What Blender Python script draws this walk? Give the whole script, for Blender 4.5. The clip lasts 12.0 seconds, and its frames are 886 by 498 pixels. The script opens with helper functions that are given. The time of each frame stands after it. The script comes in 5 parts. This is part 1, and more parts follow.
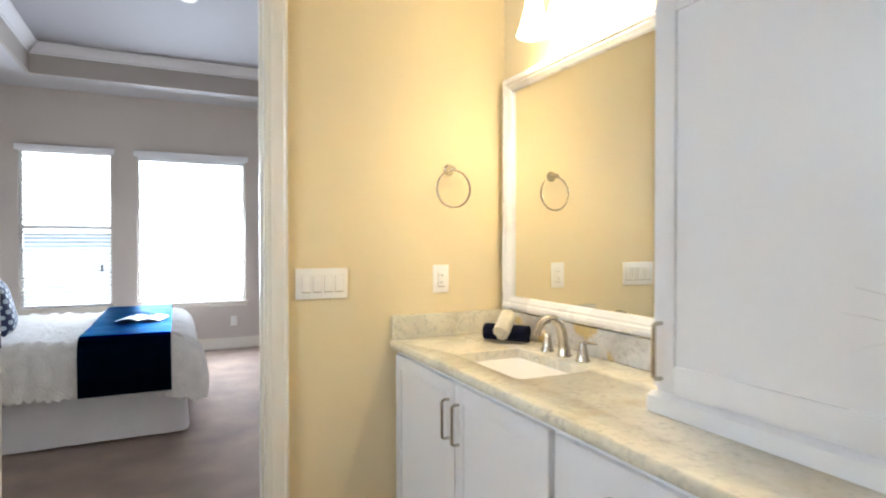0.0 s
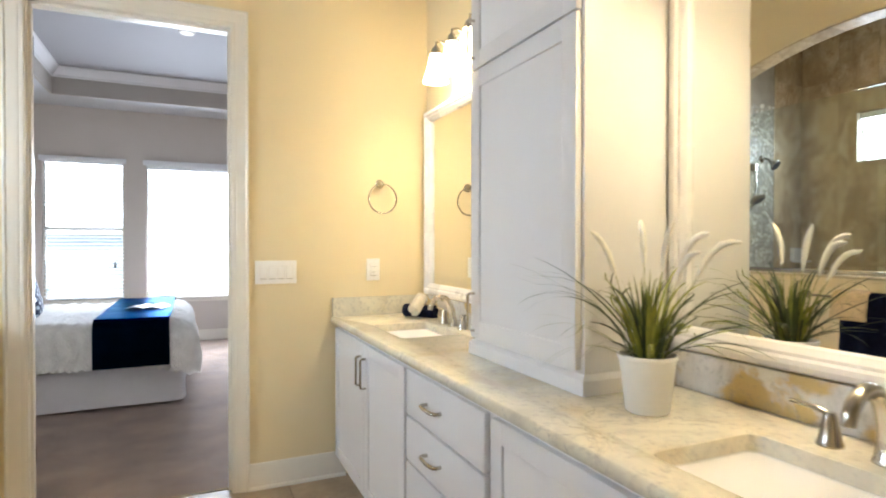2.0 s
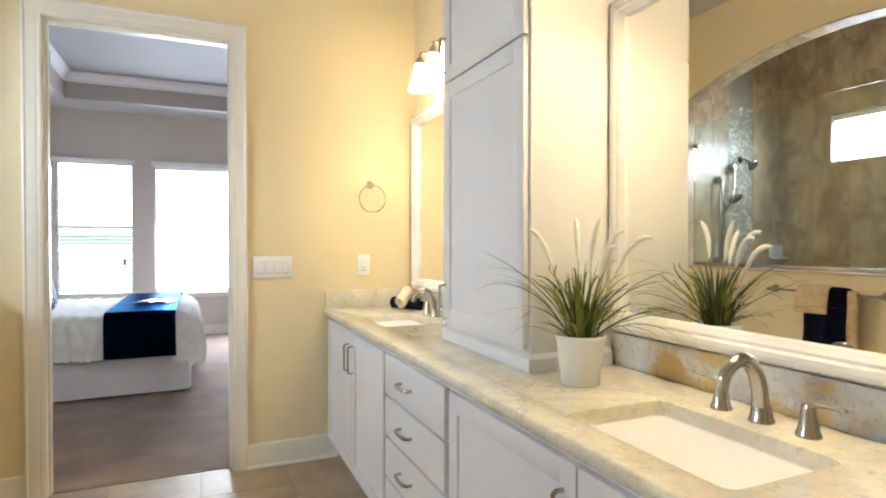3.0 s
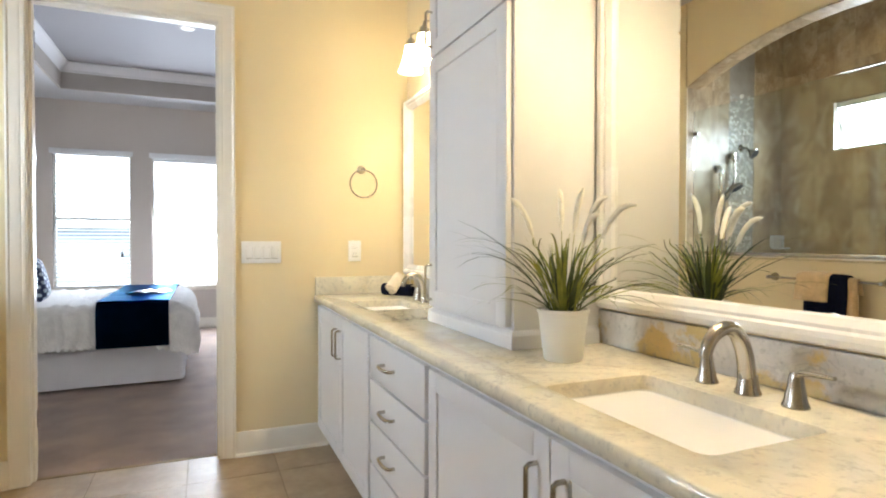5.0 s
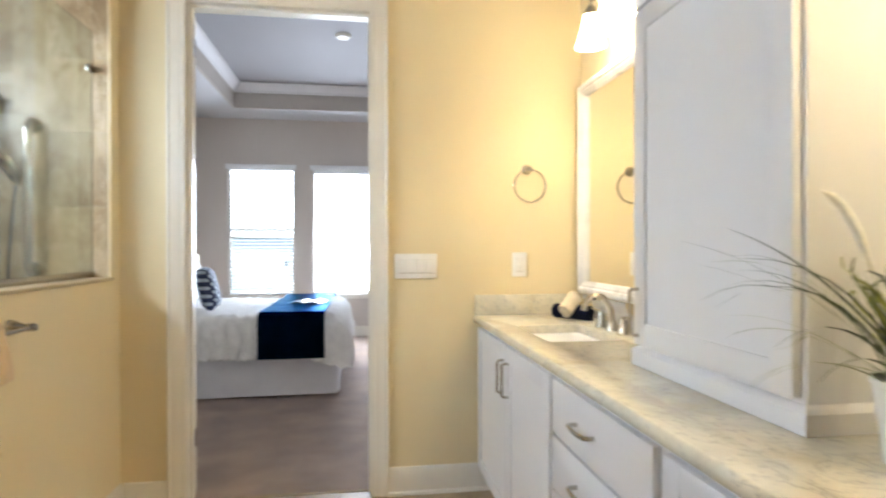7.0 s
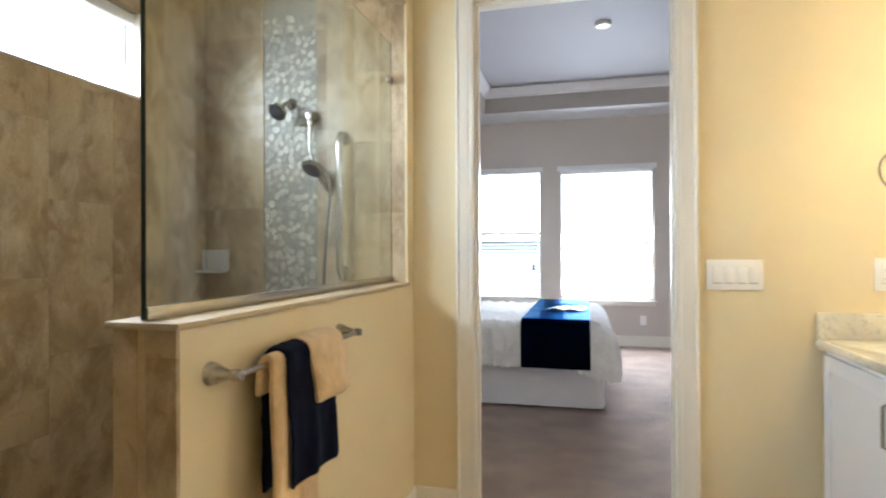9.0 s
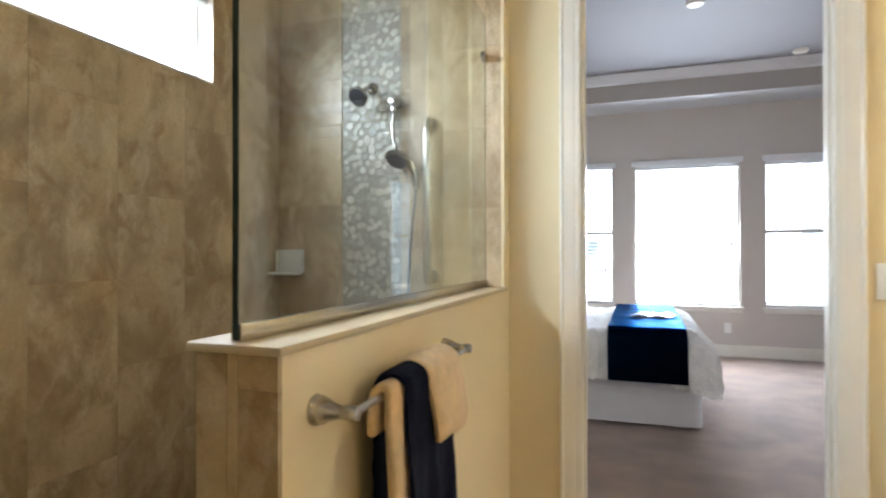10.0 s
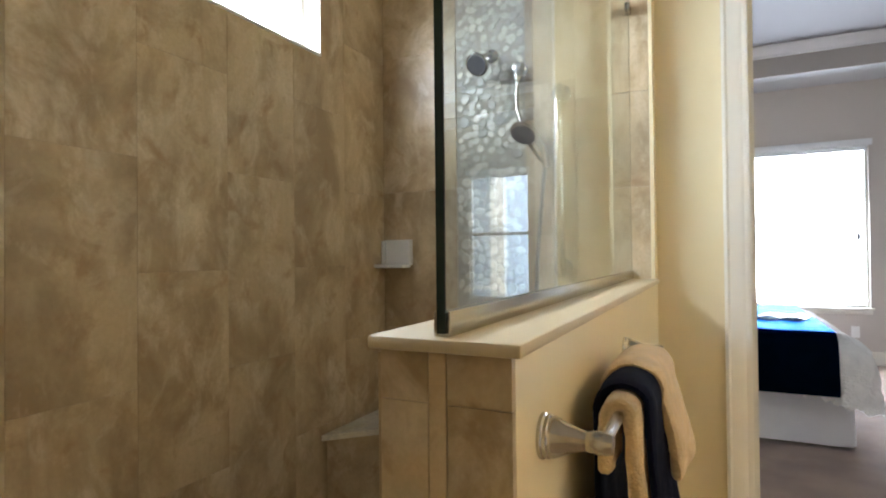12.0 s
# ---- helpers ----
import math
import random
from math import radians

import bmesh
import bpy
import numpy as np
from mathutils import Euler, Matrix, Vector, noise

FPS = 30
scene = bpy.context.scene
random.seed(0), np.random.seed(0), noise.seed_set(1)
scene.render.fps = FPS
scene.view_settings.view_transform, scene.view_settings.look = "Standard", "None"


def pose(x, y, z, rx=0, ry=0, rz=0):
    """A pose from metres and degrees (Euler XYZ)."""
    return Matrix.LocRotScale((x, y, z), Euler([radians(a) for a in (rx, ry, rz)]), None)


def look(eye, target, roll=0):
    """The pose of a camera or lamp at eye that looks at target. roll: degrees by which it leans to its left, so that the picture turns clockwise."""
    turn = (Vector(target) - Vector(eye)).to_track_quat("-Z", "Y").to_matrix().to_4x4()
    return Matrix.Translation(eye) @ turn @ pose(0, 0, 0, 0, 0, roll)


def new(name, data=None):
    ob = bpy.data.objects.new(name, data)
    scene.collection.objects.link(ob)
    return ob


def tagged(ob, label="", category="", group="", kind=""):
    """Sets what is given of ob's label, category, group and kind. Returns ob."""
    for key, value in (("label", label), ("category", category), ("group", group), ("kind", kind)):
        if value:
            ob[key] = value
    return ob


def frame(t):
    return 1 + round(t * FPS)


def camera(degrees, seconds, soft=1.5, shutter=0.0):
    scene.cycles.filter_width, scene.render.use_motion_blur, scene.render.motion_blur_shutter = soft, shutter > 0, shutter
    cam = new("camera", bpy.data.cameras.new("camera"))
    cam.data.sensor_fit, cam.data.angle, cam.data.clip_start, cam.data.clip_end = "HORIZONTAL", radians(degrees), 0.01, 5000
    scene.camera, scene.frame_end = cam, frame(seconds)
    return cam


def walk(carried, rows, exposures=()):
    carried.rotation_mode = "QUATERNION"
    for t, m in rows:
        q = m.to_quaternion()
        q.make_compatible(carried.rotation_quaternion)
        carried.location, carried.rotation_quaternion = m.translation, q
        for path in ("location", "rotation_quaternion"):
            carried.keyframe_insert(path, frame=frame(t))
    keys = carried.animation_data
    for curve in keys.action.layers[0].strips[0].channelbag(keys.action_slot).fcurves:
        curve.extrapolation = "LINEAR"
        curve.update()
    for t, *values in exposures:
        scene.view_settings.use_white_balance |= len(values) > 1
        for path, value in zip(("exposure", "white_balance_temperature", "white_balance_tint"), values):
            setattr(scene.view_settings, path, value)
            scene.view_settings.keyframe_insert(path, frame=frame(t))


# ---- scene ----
cam = camera(76.8, 12.0, soft=2.0, shutter=0.5)
PATH = [
    (0, (0.465, 0.008, 1.32), (1.33, 1.811, 1.296), -0.0),
    (0.5, (0.519, -0.202, 1.315), (1.374, 1.606, 1.298), 0.2),
    (1, (0.55, -0.381, 1.305), (1.397, 1.431, 1.285), 0.1),
    (1.5, (0.565, -0.604, 1.307), (1.399, 1.214, 1.285), 0.0),
    (2, (0.591, -0.806, 1.305), (1.415, 1.016, 1.285), 0.0),
    (2.5, (0.611, -1.0, 1.308), (1.42, 0.829, 1.284), 0.1),
    (3, (0.621, -1.061, 1.297), (1.421, 0.772, 1.271), 0.0),
    (5, (0.71, -1.039, 1.22), (1.496, 0.8, 1.189), 0.1),
    (5.5, (0.71, -0.936, 1.214), (1.465, 0.916, 1.186), 0.1),
    (6, (0.698, -0.781, 1.218), (1.386, 1.097, 1.195), 0.1),
    (6.5, (0.713, -0.638, 1.229), (1.267, 1.284, 1.213), -0.1),
    (7, (0.738, -0.523, 1.245), (1.027, 1.456, 1.239), -0.1),
    (7.5, (0.728, -0.453, 1.243), (0.698, 1.546, 1.25), -0.1),
    (9.5, (0.268, -0.148, 1.257), (-0.306, 1.767, 1.265), -0.2),
    (10, (0.131, -0.018, 1.254), (-0.532, 1.869, 1.265), -0.1),
    (10.5, (-0.002, 0.064, 1.234), (-0.755, 1.917, 1.249), -0.2),
    (11, (-0.128, 0.125, 1.219), (-0.94, 1.952, 1.24), -0.4),
    (11.5, (-0.189, 0.159, 1.203), (-1.038, 1.97, 1.227), -0.5),
    (12, (-0.202, 0.163, 1.2), (-1.077, 1.961, 1.223), -0.6),
]
walk(cam, [(t, look(eye, target, roll)) for t, eye, target, roll in PATH], [(0.0, 1.17), (2.5, 1.25), (12.0, 1.23)])

# ---- light ----
SKY = (0.74, 0.845, 1.0)
world = bpy.data.worlds.new("sky")
scene.world = world
world.use_nodes = True
wn = world.node_tree
sky = wn.nodes.new("ShaderNodeTexSky")
sky.sky_type, sky.sun_disc = "NISHITA", False
sky.sun_elevation, sky.sun_rotation = radians(48), radians(160)
wn.nodes["Background"].inputs["Strength"].default_value = 0.12
wn.links.new(sky.outputs["Color"], wn.nodes["Background"].inputs["Color"])
sun = new("sun", bpy.data.lights.new("sun", "SUN"))
sun.data.energy, sun.data.angle, sun.data.color = 2.5, radians(0.5), (1, 0.95, 0.88)
sun.matrix_world = Matrix.Translation((0, -20, 20)) @ Euler((radians(42), 0, radians(20))).to_matrix().to_4x4()
BACKDROP = 4.5
SHADE = 8.0
BULB = 3.3
LAMP = (1.0, 0.845, 0.575)


def window_light(at, target, w, h, watts):
    """Skylight entering through one window opening."""
    lamp = new("window_light", bpy.data.lights.new("window_light", "AREA"))
    lamp.data.shape, lamp.data.size, lamp.data.size_y = "RECTANGLE", w, h
    lamp.data.energy, lamp.data.color, lamp.data.spread = watts, SKY, radians(160)
    lamp.matrix_basis = look(at, target)


window_light((0.666, 7.453, 1.48), (0.666, 0.0, 0.1), 1.185, 1.70, 57)
window_light((-1.540, 1.143, 2.11), (0.9, 1.143, 0.9), 1.22, 0.30, 12)


# ---- materials ----
def mat(name, col, rough=0.5, metal=0.0, var=0.08, scale=3.0, grain=60.0, bump=0.1, col2=None, vary=0.0, sheen=0.0,
        stretch=(1, 1, 1), coat=0.0, dist=0.002):
    m = bpy.data.materials.new(name)
    m.use_nodes = True
    n, l = m.node_tree.nodes, m.node_tree.links
    b = n["Principled BSDF"]
    b.inputs["Metallic"].default_value = metal
    b.inputs["Coat Weight"].default_value = coat
    b.inputs["Sheen Weight"].default_value = sheen
    geo = n.new("ShaderNodeNewGeometry")
    mp = n.new("ShaderNodeMapping")
    mp.inputs["Scale"].default_value = stretch
    l.new(geo.outputs["Position"], mp.inputs["Vector"])
    big, fine = n.new("ShaderNodeTexNoise"), n.new("ShaderNodeTexNoise")
    big.inputs["Scale"].default_value, fine.inputs["Scale"].default_value = scale, grain
    big.inputs["Detail"].default_value, fine.inputs["Detail"].default_value = 5, 4
    l.new(mp.outputs["Vector"], big.inputs["Vector"])
    l.new(mp.outputs["Vector"], fine.inputs["Vector"])
    ramp = n.new("ShaderNodeValToRGB")
    ramp.color_ramp.elements[0].position, ramp.color_ramp.elements[1].position = 0.3, 0.7
    c2 = col2 or tuple(c * (1 - var) for c in col)
    ramp.color_ramp.elements[0].color, ramp.color_ramp.elements[1].color = (*c2, 1), (*col, 1)
    add = n.new("ShaderNodeMath")
    add.operation = "MULTIPLY_ADD"
    add.inputs[1].default_value = 0.3
    l.new(fine.outputs["Fac"], add.inputs[0])
    sub = n.new("ShaderNodeMath")
    sub.operation = "MULTIPLY_ADD"
    sub.inputs[1].default_value, sub.inputs[2].default_value = 1.0, -0.15
    l.new(big.outputs["Fac"], sub.inputs[0])
    l.new(sub.outputs[0], add.inputs[2])
    l.new(add.outputs[0], ramp.inputs["Fac"])
    out = ramp.outputs["Color"]
    if vary:
        info = n.new("ShaderNodeObjectInfo")
        hsv = n.new("ShaderNodeHueSaturation")
        mr = n.new("ShaderNodeMapRange")
        mr.inputs["To Min"].default_value, mr.inputs["To Max"].default_value = 1 - vary, 1 + vary
        l.new(info.outputs["Random"], mr.inputs["Value"])
        l.new(mr.outputs["Result"], hsv.inputs["Value"])
        l.new(out, hsv.inputs["Color"])
        out = hsv.outputs["Color"]
    l.new(out, b.inputs["Base Color"])
    rr = n.new("ShaderNodeMapRange")
    rr.inputs["To Min"].default_value, rr.inputs["To Max"].default_value = max(0.02, rough - 0.06), min(1, rough + 0.06)
    l.new(big.outputs["Fac"], rr.inputs["Value"])
    l.new(rr.outputs["Result"], b.inputs["Roughness"])
    if bump:
        bp = n.new("ShaderNodeBump")
        bp.inputs["Strength"].default_value, bp.inputs["Distance"].default_value = bump, dist
        l.new(fine.outputs["Fac"], bp.inputs["Height"])
        l.new(bp.outputs["Normal"], b.inputs["Normal"])
    return m


def glow(name, col, strength):
    m = bpy.data.materials.new(name)
    m.use_nodes = True
    b = m.node_tree.nodes["Principled BSDF"]
    b.inputs["Base Color"].default_value = (*[min(1, c) * 0.8 for c in col], 1)
    b.inputs["Emission Color"].default_value = (*col, 1)
    b.inputs["Emission Strength"].default_value = strength
    return m


def glass(name, ior=1.45, tint=(1, 1, 1)):
    m = bpy.data.materials.new(name)
    m.use_nodes = True
    b = m.node_tree.nodes["Principled BSDF"]
    b.inputs["Base Color"].default_value = (*tint, 1)
    b.inputs["Roughness"].default_value = 0.0
    b.inputs["Transmission Weight"].default_value = 1.0
    b.inputs["IOR"].default_value = ior
    return m


def stone(name, base, dark, rust, rough, scale, coat, vary=0.0, veins=0.65, patches=(0.60, 0.72), blotch=0.75):
    """Cloudy stone: a base, darker clouds and thin veins, patches of rust."""
    m = bpy.data.materials.new(name)
    m.use_nodes = True
    n, l = m.node_tree.nodes, m.node_tree.links
    b = n["Principled BSDF"]
    b.inputs["Coat Weight"].default_value = coat
    geo, info, off = n.new("ShaderNodeNewGeometry"), n.new("ShaderNodeObjectInfo"), n.new("ShaderNodeVectorMath")
    off.operation = "MULTIPLY_ADD"
    off.inputs[1].default_value = (17.0, 23.0, 31.0) if vary else (0, 0, 0)
    l.new(info.outputs["Random"], off.inputs[0])
    l.new(geo.outputs["Position"], off.inputs[2])

    def fac(sc, detail, lo, hi, rough_=0.6, warp=0.0):
        t = n.new("ShaderNodeTexNoise")
        t.inputs["Scale"].default_value, t.inputs["Detail"].default_value = sc, detail
        t.inputs["Roughness"].default_value, t.inputs["Distortion"].default_value = rough_, warp
        l.new(off.outputs[0], t.inputs["Vector"])
        r = n.new("ShaderNodeMapRange")
        r.inputs["From Min"].default_value, r.inputs["From Max"].default_value = lo, hi
        l.new(t.outputs["Fac"], r.inputs["Value"])
        return r.outputs["Result"], t.outputs["Fac"]

    def mix(a, c, f):
        x = n.new("ShaderNodeMix")
        x.data_type = "RGBA"
        l.new(f, x.inputs["Factor"])
        if isinstance(a, tuple):
            x.inputs["A"].default_value = (*a, 1)
        else:
            l.new(a, x.inputs["A"])
        x.inputs["B"].default_value = (*c, 1)
        return x.outputs["Result"]

    cloud, raw = fac(scale, 8, 0.46, 0.66, 0.65, 0.6)
    col = mix(base, tuple((p + q) / 2 for p, q in zip(base, dark)), cloud)
    vein, rawv = fac(scale * 1.7, 7, 0.0, 1.0, 0.62, 1.4)
    v1 = n.new("ShaderNodeMath")
    v1.operation = "SUBTRACT"
    v1.inputs[1].default_value = 0.5
    l.new(rawv, v1.inputs[0])
    v2 = n.new("ShaderNodeMath")
    v2.operation = "ABSOLUTE"
    l.new(v1.outputs[0], v2.inputs[0])
    v3 = n.new("ShaderNodeMapRange")
    v3.inputs["From Min"].default_value, v3.inputs["From Max"].default_value = 0.022, 0.0
    v3.inputs["To Max"].default_value = veins
    l.new(v2.outputs[0], v3.inputs["Value"])
    gate, _ = fac(scale * 0.8, 3, 0.48, 0.62)
    v4 = n.new("ShaderNodeMath")
    v4.operation = "MULTIPLY"
    l.new(v3.outputs["Result"], v4.inputs[0])
    l.new(gate, v4.inputs[1])
    col = mix(col, dark, v4.outputs[0])
    patch, _ = fac(scale * 1.6, 5, *patches, 0.55, 0.4)
    pw = n.new("ShaderNodeMath")
    pw.operation = "MULTIPLY"
    pw.inputs[1].default_value = blotch
    l.new(patch, pw.inputs[0])
    col = mix(col, rust, pw.outputs[0])
    fleck, rawf = fac(scale * 16, 4, 0.54, 0.68)
    fw = n.new("ShaderNodeMath")
    fw.operation = "MULTIPLY"
    fw.inputs[1].default_value = 0.42
    l.new(fleck, fw.inputs[0])
    col = mix(col, dark, fw.outputs[0])
    if vary:
        hsv, mr = n.new("ShaderNodeHueSaturation"), n.new("ShaderNodeMapRange")
        mr.inputs["To Min"].default_value, mr.inputs["To Max"].default_value = 1 - vary, 1 + vary
        l.new(info.outputs["Random"], mr.inputs["Value"])
        l.new(mr.outputs["Result"], hsv.inputs["Value"])
        l.new(col, hsv.inputs["Color"])
        col = hsv.outputs["Color"]
    l.new(col, b.inputs["Base Color"])
    rr = n.new("ShaderNodeMapRange")
    rr.inputs["To Min"].default_value, rr.inputs["To Max"].default_value = max(0.03, rough - 0.08), rough + 0.08
    l.new(raw, rr.inputs["Value"])
    l.new(rr.outputs["Result"], b.inputs["Roughness"])
    bp = n.new("ShaderNodeBump")
    bp.inputs["Strength"].default_value, bp.inputs["Distance"].default_value = (0.15 if vary else 0.01), 0.002
    l.new(rawf, bp.inputs["Height"])
    l.new(bp.outputs["Normal"], b.inputs["Normal"])
    return m


def tile_stone(name, base, dark, pale, spot, rough):
    """Travertine-look tile: soft clouds, faint upright streaks, a few rusty spots; every tile cut from another place."""
    m = bpy.data.materials.new(name)
    m.use_nodes = True
    n, l = m.node_tree.nodes, m.node_tree.links
    b = n["Principled BSDF"]
    geo, info, off = n.new("ShaderNodeNewGeometry"), n.new("ShaderNodeObjectInfo"), n.new("ShaderNodeVectorMath")
    off.operation = "MULTIPLY_ADD"
    off.inputs[1].default_value = (17.0, 23.0, 31.0)
    l.new(info.outputs["Random"], off.inputs[0])
    l.new(geo.outputs["Position"], off.inputs[2])

    def fac(scale, detail, lo, hi, top, stretch=(1, 1, 1), warp=0.0, rough_=0.6):
        mp = n.new("ShaderNodeMapping")
        mp.inputs["Scale"].default_value = stretch
        l.new(off.outputs[0], mp.inputs["Vector"])
        t = n.new("ShaderNodeTexNoise")
        t.inputs["Scale"].default_value, t.inputs["Detail"].default_value = scale, detail
        t.inputs["Roughness"].default_value, t.inputs["Distortion"].default_value = rough_, warp
        l.new(mp.outputs["Vector"], t.inputs["Vector"])
        r = n.new("ShaderNodeMapRange")
        r.inputs["From Min"].default_value, r.inputs["From Max"].default_value = lo, hi
        r.inputs["To Max"].default_value = top
        l.new(t.outputs["Fac"], r.inputs["Value"])
        return r.outputs["Result"], t.outputs["Fac"]

    def mix(a, c, f):
        x = n.new("ShaderNodeMix")
        x.data_type = "RGBA"
        l.new(f, x.inputs["Factor"])
        if isinstance(a, tuple):
            x.inputs["A"].default_value = (*a, 1)
        else:
            l.new(a, x.inputs["A"])
        x.inputs["B"].default_value = (*c, 1)
        return x.outputs["Result"]

    cloud, raw = fac(4.2, 7, 0.42, 0.62, 0.9, (1, 1, 0.75), 0.5, 0.64)
    col = mix(base, dark, cloud)
    light, _ = fac(6.5, 7, 0.50, 0.66, 0.7, (1, 1, 0.65), 0.6, 0.68)
    col = mix(col, pale, light)
    streak, _ = fac(9.0, 5, 0.50, 0.72, 0.45, (1, 1, 0.16), 0.2)
    col = mix(col, dark, streak)
    rust, _ = fac(11.0, 5, 0.57, 0.70, 0.65, (1, 1, 0.8), 0.7)
    col = mix(col, spot, rust)
    grain, rawf = fac(90.0, 4, 0.35, 0.75, 0.28)
    col = mix(col, dark, grain)
    hsv, mr = n.new("ShaderNodeHueSaturation"), n.new("ShaderNodeMapRange")
    mr.inputs["To Min"].default_value, mr.inputs["To Max"].default_value = 0.93, 1.07
    l.new(info.outputs["Random"], mr.inputs["Value"])
    l.new(mr.outputs["Result"], hsv.inputs["Value"])
    l.new(col, hsv.inputs["Color"])
    l.new(hsv.outputs["Color"], b.inputs["Base Color"])
    rr = n.new("ShaderNodeMapRange")
    rr.inputs["To Min"].default_value, rr.inputs["To Max"].default_value = rough - 0.10, rough + 0.10
    l.new(raw, rr.inputs["Value"])
    l.new(rr.outputs["Result"], b.inputs["Roughness"])
    bp = n.new("ShaderNodeBump")
    bp.inputs["Strength"].default_value, bp.inputs["Distance"].default_value = 0.22, 0.002
    l.new(rawf, bp.inputs["Height"])
    l.new(bp.outputs["Normal"], b.inputs["Normal"])
    return m


M_WALL = mat("yellow wall paint", (0.79, 0.665, 0.425), 0.55, var=0.03, scale=1.2, grain=220, bump=0.12)
M_BEDWALL = mat("greige wall paint", (0.62, 0.565, 0.515), 0.6, var=0.03, scale=1.2, grain=220, bump=0.1)
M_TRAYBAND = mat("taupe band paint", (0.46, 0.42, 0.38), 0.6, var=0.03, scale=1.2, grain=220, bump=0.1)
M_CEIL = mat("ceiling paint", (0.58, 0.58, 0.60), 0.7, var=0.03, scale=1.0, grain=160, bump=0.2)
# Tray top is coloured darker than the soffit around it.
M_TRAY = mat("darker grey tray ceiling", (0.33, 0.32, 0.33), 0.7, var=0.03, scale=1.0, grain=160, bump=0.2)
M_TRIM = mat("white trim paint", (0.82, 0.775, 0.69), 0.32, var=0.03, scale=4, grain=40, bump=0.03)
M_CAB = mat("white cabinet paint", (0.775, 0.765, 0.775), 0.33, var=0.02, scale=3, grain=50, bump=0.03)
M_FRAME = mat("white mirror frame paint", (0.82, 0.80, 0.78), 0.28, var=0.03, scale=5, grain=50, bump=0.04)
M_CARPET = mat("beige carpet", (0.45, 0.312, 0.225), 0.95, var=0.36, scale=3.2, grain=260, bump=0.9, sheen=0.25, dist=0.008)
# Bluish tint puts the windows' skylight into the pile's sheen.
M_CARPET.node_tree.nodes["Principled BSDF"].inputs["Sheen Tint"].default_value = (0.72, 0.82, 1.0, 1)
M_STONE = stone("cream granite", (0.74, 0.69, 0.555), (0.36, 0.345, 0.32), (0.58, 0.49, 0.31), 0.17, 3.6, 0.3, veins=0.75, patches=(0.54, 0.68), blotch=0.5)
# Countertop's slab with cool daylight greyed into its base; ochre patches are the stone's.
M_SPLASH = stone("daylight-greyed ochre granite", (0.70, 0.675, 0.64), (0.29, 0.28, 0.27), (0.62, 0.43, 0.12), 0.22, 3.8, 0.2, veins=0.6, patches=(0.52, 0.59), blotch=0.8)
M_TILE = tile_stone("brown stone tile", (0.56, 0.425, 0.255), (0.31, 0.218, 0.115), (0.70, 0.575, 0.40), (0.30, 0.17, 0.07), 0.34)
M_CAP = mat("cream solid surface", (0.56, 0.45, 0.28), 0.48, var=0.05, scale=6, grain=90, bump=0.02)
M_GROUT = mat("brown grout", (0.30, 0.225, 0.14), 0.9, var=0.2, scale=8, grain=120, bump=0.3)
M_FTILE = mat("beige floor tile", (0.43, 0.325, 0.21), 0.50, scale=5, grain=30, bump=0.1, col2=(0.30, 0.22, 0.135), vary=0.06)
M_PEBBLE = mat("pale pebble", (0.58, 0.55, 0.47), 0.30, scale=14, grain=80, bump=0.1, col2=(0.42, 0.38, 0.30), vary=0.34)
M_PEBBED = mat("grey pebble bed", (0.40, 0.355, 0.28), 0.7, var=0.2, scale=10, grain=90, bump=0.4)
M_NICKEL = mat("brushed nickel", (0.52, 0.49, 0.44), 0.25, 1.0, var=0.06, scale=12, grain=240, bump=0.03)
M_HOSE = mat("dull metal hose", (0.24, 0.235, 0.22), 0.42, 1.0, var=0.15, scale=30, grain=300, bump=0.2)
M_DARK = mat("dark rubber", (0.03, 0.03, 0.032), 0.5, var=0.1, scale=20, grain=200, bump=0.2)
M_PORC = mat("white porcelain", (0.78, 0.77, 0.75), 0.08, var=0.02, scale=4, grain=30, bump=0.0, coat=0.4)
M_GAPSHADE = mat("grey rocker gap shade", (0.48, 0.45, 0.40), 0.6, var=0.1, scale=20, grain=100, bump=0.0)
M_PLATE = mat("white switch plastic", (0.88, 0.865, 0.84), 0.3, var=0.02, scale=10, grain=60, bump=0.0)
M_POT = mat("white painted metal pot", (0.84, 0.83, 0.80), 0.35, var=0.03, scale=8, grain=60, bump=0.03)
M_SOIL = mat("dark moss", (0.06, 0.07, 0.03), 0.95, var=0.4, scale=40, grain=200, bump=0.8)
M_LEAF = mat("grass blade green", (0.060, 0.085, 0.016), 0.6, scale=14, grain=50, bump=0.1, col2=(0.014, 0.026, 0.008))
M_LEAFY = mat("grass blade yellow green", (0.30, 0.31, 0.035), 0.6, scale=14, grain=50, bump=0.1, col2=(0.07, 0.10, 0.015))
M_PLUME = mat("white plume", (0.85, 0.82, 0.74), 0.9, var=0.12, scale=60, grain=300, bump=0.6, sheen=0.4)
M_NAVY = mat("navy terry", (0.005, 0.007, 0.022), 0.98, var=0.4, scale=60, grain=420, bump=0.5, sheen=0.0, dist=0.003)
M_NAVY.node_tree.nodes["Principled BSDF"].inputs["Specular IOR Level"].default_value = 0.12
M_TAN = mat("tan terry", (0.74, 0.52, 0.27), 0.95, var=0.22, scale=30, grain=260, bump=1.0, sheen=0.3, dist=0.004)
M_CREAM = mat("cream terry", (0.78, 0.70, 0.55), 0.92, var=0.15, scale=40, grain=380, bump=0.8, sheen=0.3, dist=0.004)
M_SATIN = mat("navy satin", (0.0006, 0.0045, 0.014), 0.38, 1.0, var=0.3, scale=9, grain=160, bump=0.15)
